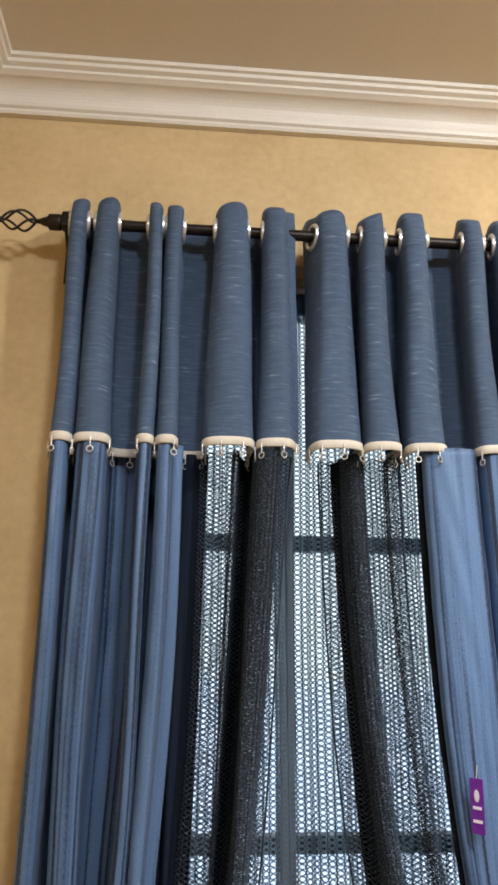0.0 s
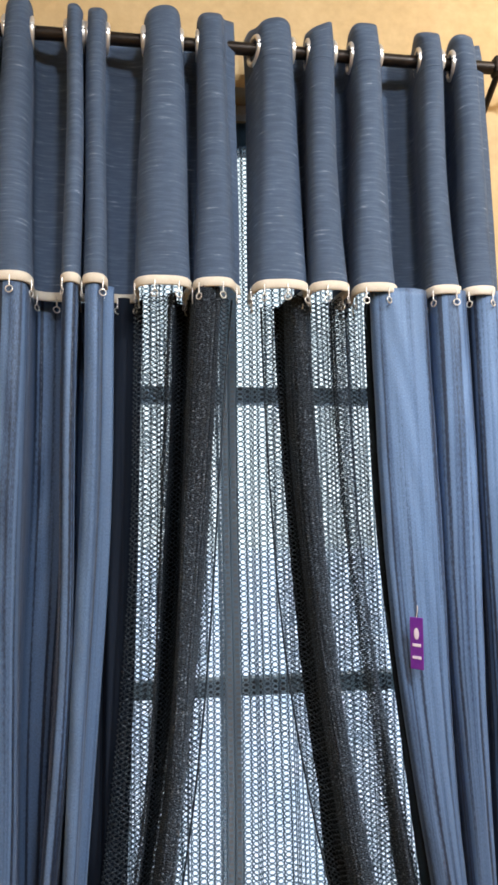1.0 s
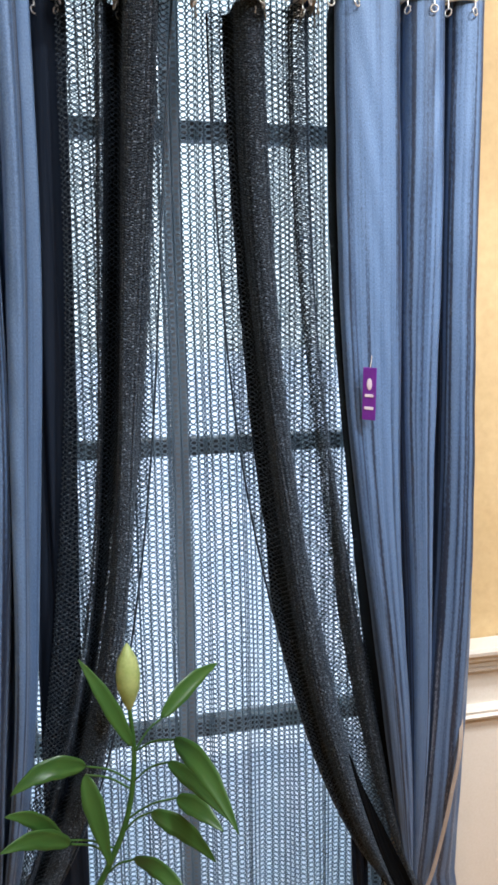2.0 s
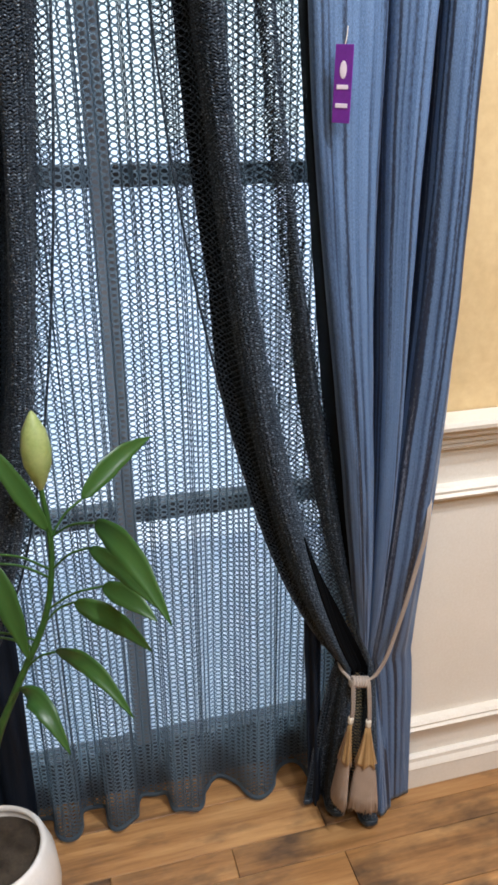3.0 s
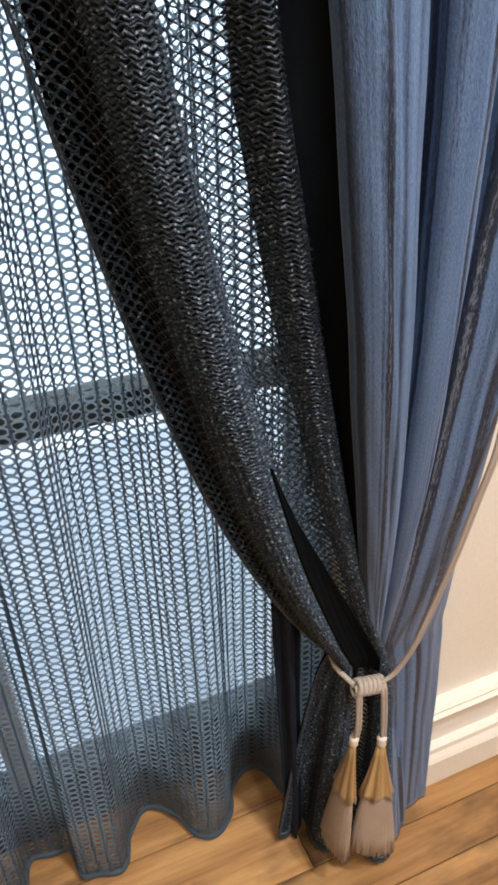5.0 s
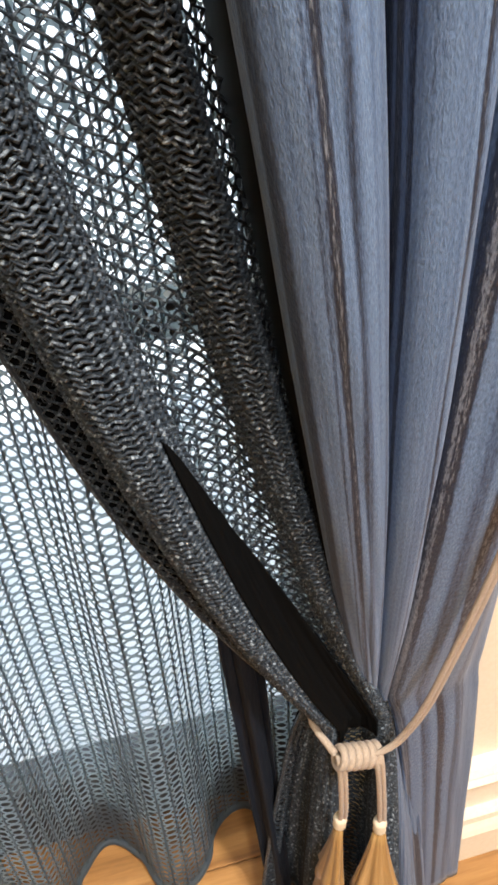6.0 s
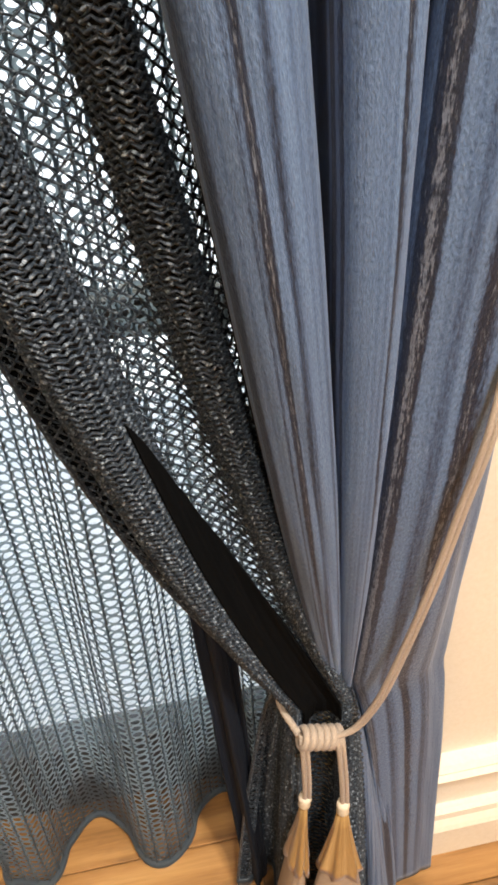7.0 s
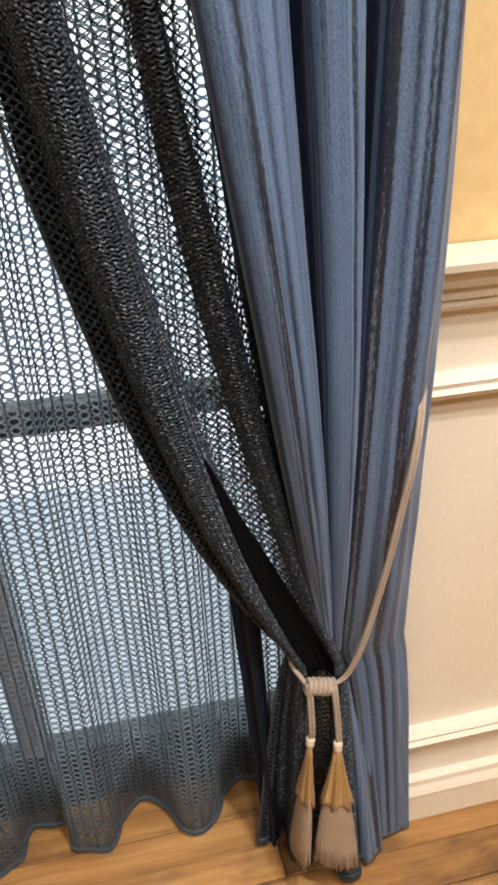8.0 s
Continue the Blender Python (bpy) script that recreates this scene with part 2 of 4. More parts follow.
def swept(profile, a, b, name, mat, parent=None, label=""):
    """A moulding: a closed profile of (out, up) drawn from a to b; out points towards the room."""
    a, b = np.array(a, float), np.array(b, float)
    along = (b - a) / np.linalg.norm(b - a)
    out = np.cross(along, (0, 0, 1))
    pr = np.array(profile, float)
    rings = [p + np.outer(pr[:, 0], out) + np.outer(pr[:, 1], (0, 0, 1)) for p in (a, b)]
    bm = bmesh.new()
    vs = [[bm.verts.new(v) for v in r] for r in rings]
    n = len(pr)
    for i in range(n):
        bm.faces.new((vs[0][i], vs[0][(i + 1) % n], vs[1][(i + 1) % n], vs[1][i]))
    bm.faces.new(vs[0][::-1])
    bm.faces.new(vs[1])
    bmesh.ops.recalc_face_normals(bm, faces=bm.faces[:])
    return link(name, bm, mat, parent, label)


def turned(profile, name, mat, parent=None, label="", at=(0, 0, 0), sides=32, turn=None):
    """A turned shape: a profile of (radius, height) spun round the upright axis."""
    pr = np.array(profile, float)
    ang = np.linspace(0, 2 * np.pi, sides, endpoint=False)
    v = np.stack([np.outer(pr[:, 0], np.cos(ang)), np.outer(pr[:, 0], np.sin(ang)), np.repeat(pr[:, 1:2], sides, 1)], -1).reshape(-1, 3)
    if turn is not None:
        v = v @ np.array(turn.to_3x3()).T
    f = [(i * sides + j, i * sides + (j + 1) % sides, (i + 1) * sides + (j + 1) % sides, (i + 1) * sides + j) for i in range(len(pr) - 1) for j in range(sides)]
    uv = np.stack([np.tile(ang / 6.283 * 0.2, len(pr)), np.repeat(pr[:, 1], sides)], -1)
    return raw(name, v + np.array(at), f, mat, parent, label, uv)


def tube_arrays(path, radius, sides=10, closed=False):
    p = np.array(path, float)
    n = len(p)
    t = np.roll(p, -1, 0) - np.roll(p, 1, 0) if closed else np.gradient(p, axis=0)
    t /= np.linalg.norm(t, axis=1)[:, None] + 1e-12
    ref = np.array((0, 0, 1.0)) if np.abs(t[:, 2]).mean() < 0.8 else np.array((0, 1.0, 0))
    s = np.cross(t, ref)
    s /= np.linalg.norm(s, axis=1)[:, None] + 1e-12
    u = np.cross(s, t)
    r = np.broadcast_to(np.asarray(radius, float), (n,))[:, None, None]
    ang = np.linspace(0, 2 * np.pi, sides, endpoint=False)
    v = p[:, None] + r * (np.cos(ang)[None, :, None] * s[:, None] + np.sin(ang)[None, :, None] * u[:, None])
    m = n if closed else n - 1
    i, j = np.meshgrid(np.arange(m), np.arange(sides), indexing="ij")
    i2, j2 = (i + 1) % n, (j + 1) % sides
    f = np.stack([i * sides + j, i * sides + j2, i2 * sides + j2, i2 * sides + j], -1).reshape(-1, 4)
    length = np.r_[0, np.cumsum(np.linalg.norm(np.diff(p, axis=0), axis=1))]
    uv = np.stack([np.repeat(length, sides), np.tile(ang / 6.283 * 0.03, n)], -1)
    return v.reshape(-1, 3), f, uv


def tube(path, radius, name, mat, parent=None, label="", sides=10, closed=False):
    v, f, uv = tube_arrays(path, radius, sides, closed)
    return raw(name, v, f, mat, parent, label, uv)


def tubes(list_of, name, mat, parent=None, label="", sides=8):
    """Several tubes joined into one part: pairs of path and radius."""
    vs, fs, us, k = [], [], [], 0
    for path, radius, *closed in list_of:
        v, f, uv = tube_arrays(path, radius, sides, bool(closed))
        vs.append(v), fs.append(f + k), us.append(uv)
        k += len(v)
    return raw(name, np.concatenate(vs), np.concatenate(fs), mat, parent, label, np.concatenate(us))


def ring_path(centre, radius, axis, n=24):
    axis = Vector(axis).normalized()
    a = axis.orthogonal().normalized()
    b_ = axis.cross(a)
    return [Vector(centre) + radius * (math.cos(q) * a + math.sin(q) * b_) for q in np.linspace(0, 2 * np.pi, n, endpoint=False)]


def smooth_line(points, n):
    """A smooth line through points, n samples evenly along it (Catmull-Rom)."""
    p = np.array(points, float)
    q = np.vstack([2 * p[0] - p[1], p, 2 * p[-1] - p[-2]])
    out = []
    for i in range(1, len(q) - 2):
        t = np.linspace(0, 1, 24, endpoint=False)[:, None]
        out.append(0.5 * (2 * q[i] + (q[i + 1] - q[i - 1]) * t + (2 * q[i - 1] - 5 * q[i] + 4 * q[i + 1] - q[i + 2]) * t ** 2 + (3 * q[i] - q[i - 1] - 3 * q[i + 1] + q[i + 2]) * t ** 3))
    d = np.vstack([*out, p[-1:]])
    s = np.r_[0, np.cumsum(np.linalg.norm(np.diff(d, axis=0), axis=1))]
    k = np.linspace(0, s[-1], n)
    return np.stack([np.interp(k, s, d[:, j]) for j in range(d.shape[1])], -1), s[-1]

# ---------------------------------------------------------------- the room
LEFT, RIGHT, BACK = -0.80, 1.90, -3.30
OPEN_L, OPEN_R, HEAD = -0.44, 0.46, 2.62
CEIL = 3.09


def boxes(name, spans, mat, label, category):
    bm = bmesh.new()
    for lo, hi in spans:
        one = block(lo, hi)
        me = bpy.data.meshes.new("piece")
        one.to_mesh(me)
        one.free()
        bm.from_mesh(me)
        bpy.data.meshes.remove(me)
    return tagged(link(name, bm, mat), label, category, kind="structure")


boxes("wall_north", [((LEFT - 0.2, 0, 0), (OPEN_L, 0.26, 3.3)), ((OPEN_R, 0, 0), (RIGHT + 0.2, 0.26, 3.3)), ((OPEN_L, 0, HEAD), (OPEN_R, 0.26, 3.3))],
      plaster, "ochre textured plaster wall with a tall window opening", "wall")
boxes("wall_west", [((LEFT - 0.2, BACK - 0.2, 0), (LEFT, 0, 3.3))], plaster, "ochre textured plaster side wall", "wall")
boxes("wall_east", [((RIGHT, BACK - 0.2, 0), (RIGHT + 0.2, 0, 3.3))], plaster, "ochre textured plaster side wall", "wall")
boxes("wall_south", [((LEFT, BACK - 0.2, 0), (RIGHT, BACK, 3.3))], plaster, "ochre textured plaster wall behind the camera", "wall")
boxes("ceiling", [((LEFT, BACK, CEIL), (RIGHT, 0, 3.3))], ceiling_paint, "warm off-white painted ceiling", "ceiling")
boxes("roof", [((LEFT - 0.4, BACK - 0.4, 3.3), (RIGHT + 0.4, 0.36, 3.42))], outer_render, "flat pale roof slab over the room", "roof")

cornice = [(0, 0), (0.016, 0), (0.020, 0.006), (0.020, 0.012), (0.027, 0.016), (0.030, 0.024)]
cornice += [(0.030 + 0.042 * (1 - math.cos(q)), 0.026 + 0.040 * math.sin(q)) for q in np.linspace(0.1, 1.5, 8)]
cornice += [(0.076, 0.070), (0.082, 0.073), (0.082, 0.080), (0.094, 0.084), (0.096, 0.092), (0.104, 0.094), (0.106, 0.1028), (0, 0.1028)]
for n, (a, b_) in enumerate((((LEFT, 0, 2.987), (RIGHT, 0, 2.987)), ((LEFT, BACK, 2.987), (LEFT, 0, 2.987)), ((RIGHT, 0, 2.987), (RIGHT, BACK, 2.987)), ((RIGHT, BACK, 2.987), (LEFT, BACK, 2.987)))):
    tagged(swept(cornice, a, b_, "trim_cornice", white_paint), "cream-white coved plaster cornice under the ceiling", "cornice", kind="structure")

# panelled lower wall: board, rail, frame moulding and baseboard
rail_profile = [(0.000, 0.862), (0.015, 0.862), (0.018, 0.867), (0.013, 0.872), (0.020, 0.876), (0.020, 0.888), (0.030, 0.892), (0.040, 0.902), (0.045, 0.913), (0.055, 0.916), (0.057, 0.924), (0.054, 0.932), (0.000, 0.932)]
base_profile = [(0, 0), (0.020, 0), (0.020, 0.056), (0.022, 0.060), (0.019, 0.066), (0.014, 0.074), (0.013, 0.084), (0.008, 0.088), (0, 0.088)]
frame_profile = [(0.000, 0.000), (0.009, 0.000), (0.018, 0.004), (0.024, 0.012), (0.018, 0.017), (0.021, 0.024), (0.015, 0.030), (0.000, 0.032)]
for x0, x1 in ((LEFT, OPEN_L - 0.004), (OPEN_R + 0.004, RIGHT)):
    boxes("trim_wainscot", [((x0, -0.005, 0), (x1, 0, 0.90))], white_paint, "cream-painted wall panelling below the rail", "wainscot")
    tagged(swept(rail_profile, (x0, -0.004, 0), (x1, -0.004, 0), "trim_rail", white_paint), "cream-white moulded chair rail along the wall", "chair rail", kind="structure")
    tagged(swept(base_profile, (x0, -0.004, 0), (x1, -0.004, 0), "baseboard", white_paint), "cream-white moulded baseboard on the wooden floor", "baseboard", kind="structure")


def frame_moulding(x0, x1, z0, z1):
    rig = tagged(holder("trim_panel_frame", (x0, 0, z0)), "cream-white raised panel moulding on the lower wall", "panel moulding", kind="structure")
    for z in (z0, z1 - 0.032):
        swept([(o, u) for o, u in frame_profile], (0, -0.005, z - z0), (x1 - x0, -0.005, z - z0), "moulding_strip", white_paint, rig)
    for x in (0.016, x1 - x0 - 0.016):
        bm = block((x - 0.0155, -0.012, 0.03), (x + 0.0155, -0.005, z1 - z0 - 0.03), 0.005)
        part("moulding_strip", bm, white_paint, rig)


frame_moulding(0.468, 1.35, 0.168, 0.784)
frame_moulding(-0.76, -0.53, 0.168, 0.784)

# ---------------------------------------------------------------- window and outdoors
window = tagged(holder("window_1", (0, 0.16, 0)), "tall dark-framed window with glazing bars behind the curtains", "window", kind="structure")
WX, WY = (OPEN_L + 0.002, OPEN_R - 0.002), (-0.02, 0.03)
for lo, hi in (((WX[0], WY[0], 0.004), (WX[0] + 0.05, WY[1], HEAD - 0.002)), ((WX[1] - 0.05, WY[0], 0.004), (WX[1], WY[1], HEAD - 0.002)),
               ((WX[0] + 0.05, WY[0], 0.004), (WX[1] - 0.05, WY[1], 0.13)), ((WX[0] + 0.05, WY[0], HEAD - 0.06), (WX[1] - 0.05, WY[1], HEAD - 0.002))):
    part("window_frame", block(lo, hi, 0.004), frame_paint, window)
part("mullion", block((-0.037, WY[0] + 0.002, 0.13), (-0.001, WY[1] - 0.002, HEAD - 0.06), 0.004), mullion_paint, window)
BARS = (0.719, 1.350, 1.981)
for z in BARS:
    for x0, x1 in ((WX[0] + 0.05, -0.037), (-0.001, WX[1] - 0.05)):
        part("glazing_bar", block((x0, WY[0] + 0.004, z - 0.018), (x1, WY[1] - 0.004, z + 0.018), 0.004), frame_paint, window)
for x0, x1 in ((WX[0] + 0.05, -0.037), (-0.001, WX[1] - 0.05)):
    for z0, z1 in zip((0.13, *[z + 0.018 for z in BARS]), (*[z - 0.018 for z in BARS], HEAD - 0.06)):
        pane = part("pane", block((x0, 0.003, z0), (x1, 0.007, z1)), glass, window)
        pane.visible_shadow = False

bm = bmesh.new()
bmesh.ops.create_grid(bm, x_segments=8, y_segments=8, size=600)
for v in bm.verts:
    v.co.z = -0.06
tagged(link("ground", bm, paving), "pale grey paving outside the window", "ground", kind="structure")

tagged(link("backdrop", block((-160, 90.0, -0.05), (160, 91.0, 120)), distance), "pale glowing backdrop in place of bright sky far outside the window", "backdrop", kind="structure")

# ---------------------------------------------------------------- floor
floor = tagged(link("floor", block((LEFT - 0.2, BACK - 0.2, -0.05), (RIGHT + 0.2, 0.26, -0.010)), wood), "rustic brown wooden plank floor", "floor", kind="structure")
rng = random.Random(4)
rows, y = [(0.053, 0.158), (-0.064, 0.053), (-0.134, -0.064), (-0.258, -0.134)], -0.258
while y > BACK:
    w = rng.choice((0.075, 0.117, 0.124))
    rows.append((max(y - w, BACK), y))
    y -= w
fixed = {2: (-0.126, 0.132), 4: (0.473,)}


def plank_mesh(length, width):
    bm = block((0, 0, -0.010), (length - 0.0012, width - 0.0012, 0.0), 0.0)
    top = [e for e in bm.edges if all(v.co.z > -0.001 for v in e.verts)]
    bmesh.ops.bevel(bm, geom=top, offset=0.0012, segments=1, affect="EDGES")
    me = bpy.data.meshes.new("plank")
    bm.to_mesh(me)
    bm.free()
    me.materials.append(wood)
    return me


for n, (y0, y1) in enumerate(rows):
    joints, x = list(fixed.get(n, ())), LEFT - rng.uniform(0.1, 0.5)
    marks = [LEFT, RIGHT]
    if joints:
        marks += joints
        x = joints[-1]
    while x < RIGHT:
        x += rng.uniform(0.45, 0.95)
        if LEFT + 0.1 < x < RIGHT - 0.1:
            marks.append(x)
    marks.sort()
    if n == 0:
        marks = [m for m in marks if OPEN_L < m < OPEN_R]
        marks = [OPEN_L, *marks, OPEN_R]
    for a, b_ in zip(marks, marks[1:]):
        if b_ - a < 0.05:
            continue
        ob = new("plank", plank_mesh(b_ - a, y1 - y0))
        ob.location, ob.parent = (a, y0, 0), floor

# ---------------------------------------------------------------- cloth
def fold_line(fronts, yf, yb, start, end, n):
    """Cross-section of a hanging cloth: each front is a span of x that stands forward; between them the cloth goes back."""
    pts = [(start, yb)]
    for k, (a, b_) in enumerate(fronts):
        w = b_ - a
        pts += [(a, yf + 0.030), (a + 0.22 * w, yf + 0.002), (b_ - 0.22 * w, yf), (b_, yf + 0.030)]
        if k + 1 < len(fronts):
            a2 = fronts[k + 1][0]
            deep = 0.009 if a2 - b_ < 0.034 else 0.002
            pts += [(b_ - deep, yb), (a2 + deep, yb + 0.003)]
    pts.append((end, yf + 0.045))
    return smooth_line(pts, n)


def drape(top, tie, foot, z0, zt, zf, pull, sway=0.003, seed=0.0):
    """A cloth that falls from the line top at z0, is drawn together to the line tie at zt and spreads to foot at zf. Returns place(u, z)."""
    k = np.linspace(0, 1, len(top))

    def at(line, u):
        return np.interp(u, k, line[:, 0]), np.interp(u, k, line[:, 1])

    def place(u, z):
        u, z = np.broadcast_arrays(np.asarray(u, float), np.asarray(z, float))
        s, q = np.clip((z0 - z) / (z0 - zt), 0, 1), np.clip((zt - z) / (zt - zf + 1e-9), 0, 1)
        (ax, ay), (bx, by), (cx, cy) = at(top, u), at(tie, u), at(foot, u)
        wx = pull(s, u)
        wy = s ** 4.5
        x, y = ax + (bx - ax) * wx, ay + (by - ay) * wy
        e = q ** 0.62
        x, y = x + (cx - bx) * e, y + (cy - by) * e
        free = np.sin(np.pi * np.clip(s, 0, 1)) * (q <= 0) + 0.5 * q
        x = x + sway * free * np.sin(5 * z + 14 * u + seed)
        y = y + sway * 1.4 * free * np.sin(4 * z + 21 * u + 2 * seed)
        y = y + 0.22 * sway * np.sin(34 * z + 7 * np.sin(23 * u + seed)) * np.sin(47 * u + 3 * z)
        return np.stack([x, y, z + 0 * x], -1)
    return place


def facing(place, u, z, e=1e-3):
    du = place(np.clip(u + e, 0, 1), z) - place(np.clip(u - e, 0, 1), z)
    dz = place(u, z + e) - place(u, z - e)
    n = np.cross(du, dz)
    return n / (np.linalg.norm(n, axis=-1)[..., None] + 1e-12)


def sheet(place, width, z0, z1, nu, nz, name, mat, parent, label="", thick=0.002):
    u, z = np.meshgrid(np.linspace(0, 1, nu), np.linspace(z0, z1, nz), indexing="ij")
    v = place(u, z)
    i, j = np.meshgrid(np.arange(nu - 1), np.arange(nz - 1), indexing="ij")
    f = np.stack([i * nz + j, i * nz + j + 1, (i + 1) * nz + j + 1, (i + 1) * nz + j], -1).reshape(-1, 4)
    ob = raw(name, v, f, mat, parent, label, np.stack([u * width, z], -1))
    mod = ob.modifiers.new("thickness", "SOLIDIFY")
    mod.thickness, mod.offset = thick, 0
    return ob


def yarns(place, width, a, z, half, rise, name, mat, parent, label=""):
    """Yarns laid on a cloth: a, z are arrays (yarn, point) of metres across and height. Each yarn has a four-sided section."""
    u = np.clip(a / width, 0, 1)
    p, nrm = place(u, z), facing(place, u, z)
    t = np.gradient(p, axis=1)
    t /= np.linalg.norm(t, axis=2)[..., None] + 1e-12
    side = np.cross(t, nrm)
    side /= np.linalg.norm(side, axis=2)[..., None] + 1e-12
    half, rise = np.broadcast_to(half, a.shape)[..., None], np.broadcast_to(rise, a.shape)[..., None]
    v = np.stack([p + side * half, p + nrm * rise, p - side * half, p - nrm * rise], 2)
    m, n = a.shape
    i, j, c = np.meshgrid(np.arange(m), np.arange(n - 1), np.arange(4), indexing="ij")
    b0, b1, c2 = (i * n + j) * 4, (i * n + j + 1) * 4, (c + 1) % 4
    f = np.stack([b0 + c, b0 + c2, b1 + c2, b1 + c], -1).reshape(-1, 4)
    uv = np.stack([np.repeat(a[..., None], 4, 2), np.repeat(z[..., None], 4, 2)], -1)
    return raw(name, v, f, mat, parent, label, uv)


def crochet(place, width, z0, z1, parent, seed, ridges):
    """An open diamond net of wavy yarns that meet in knots, with finer threads across the holes."""
    r = np.random.default_rng(seed)
    cell, tall = 0.0086, 0.0092
    m, n = int(width / cell), int((z0 - z1) / tall * 4)
    zz = np.linspace(z0, z1, n)
    i = np.arange(m)[:, None]
    phase = (np.arange(n)[None, :] / 4.0)
    tri = np.cos(2 * np.pi * phase) * (1 + 0.18 * np.cos(4 * np.pi * phase))
    a = (i + 0.5) * cell + ((-1.0) ** i) * 0.46 * cell * tri + r.normal(0, 0.0005, (m, n))
    z = np.broadcast_to(zz, (m, n)) + r.normal(0, 0.0006, (m, n))
    knot = np.abs(np.cos(2 * np.pi * phase)) ** 4
    net = yarns(place, width, a, z, 0.00070 + 0.0009 * knot, 0.0007 + 0.0010 * knot, "net", net_yarn, parent, "black open crochet net with diamond mesh")
    a2 = (i + 0.5) * cell - ((-1.0) ** i) * 0.30 * cell * np.sin(2 * np.pi * phase * 1.5 + i) + r.normal(0, 0.0012, (m, n))
    yarns(place, width, a2, z, 0.00038, 0.00038, "fine_thread", net_yarn, net)
    # rows of raised stitches across the rounded folds, and the denser edge
    for u0, u1 in ridges:
        span = (u1 - u0) * width
        n_st = max(14, int(span / 0.0026))
        rows = int((z0 - z1) / 0.0041)
        k = np.linspace(0, 1, n_st)
        aa = width * u0 + span * k[None, :] + r.normal(0, 0.0002, (rows, n_st))
        chevron = 0.0034 * np.abs((k * span / 0.0115 + 0.5) % 1.0 * 2 - 1)[None, :]
        zz2 = np.linspace(z0 - 0.008, z1 + 0.008, rows)[:, None] + chevron + r.normal(0, 0.00025, (rows, n_st))
        thick = 0.00105 + 0.0003 * np.sin(np.arange(n_st) * 1.7)[None, :] + np.zeros((rows, 1))
        yarns(place, width, aa, np.clip(zz2, z1, z0), thick, thick * 1.6, "raised_stitching", stitch_yarn, net, "rows of raised black stitches with painted silvery glints")
    return net


def border(place, width, z, u0, u1, n, height, out, name, mat, parent, label=""):
    """A ribbon along the lower edge of a cloth."""
    u = np.linspace(u0, u1, n)
    p, nrm = place(u, np.full(n, z)), facing(place, u, np.full(n, z + 0.004))
    nrm[:, 2] = 0
    nrm /= np.linalg.norm(nrm, axis=1)[:, None] + 1e-9
    up = np.array((0, 0, height))
    prof = [(-out, 0.1), (-out, 0.9), (-out * 0.4, 1.0), (out * 0.4, 1.0), (out, 0.9), (out, 0.1), (out * 0.4, 0.0), (-out * 0.4, 0.0)]
    v = np.stack([p + nrm * o + up * h for o, h in prof], 1)
    i, j = np.meshgrid(np.arange(n - 1), np.arange(8), indexing="ij")
    f = np.stack([i * 8 + j, i * 8 + (j + 1) % 8, (i + 1) * 8 + (j + 1) % 8, (i + 1) * 8 + j], -1).reshape(-1, 4)
    return raw(name, v, f, mat, parent, label)


ROD_Y, ROD_Z, HEM = -0.100, 2.639, 2.130
TIE = 0.43


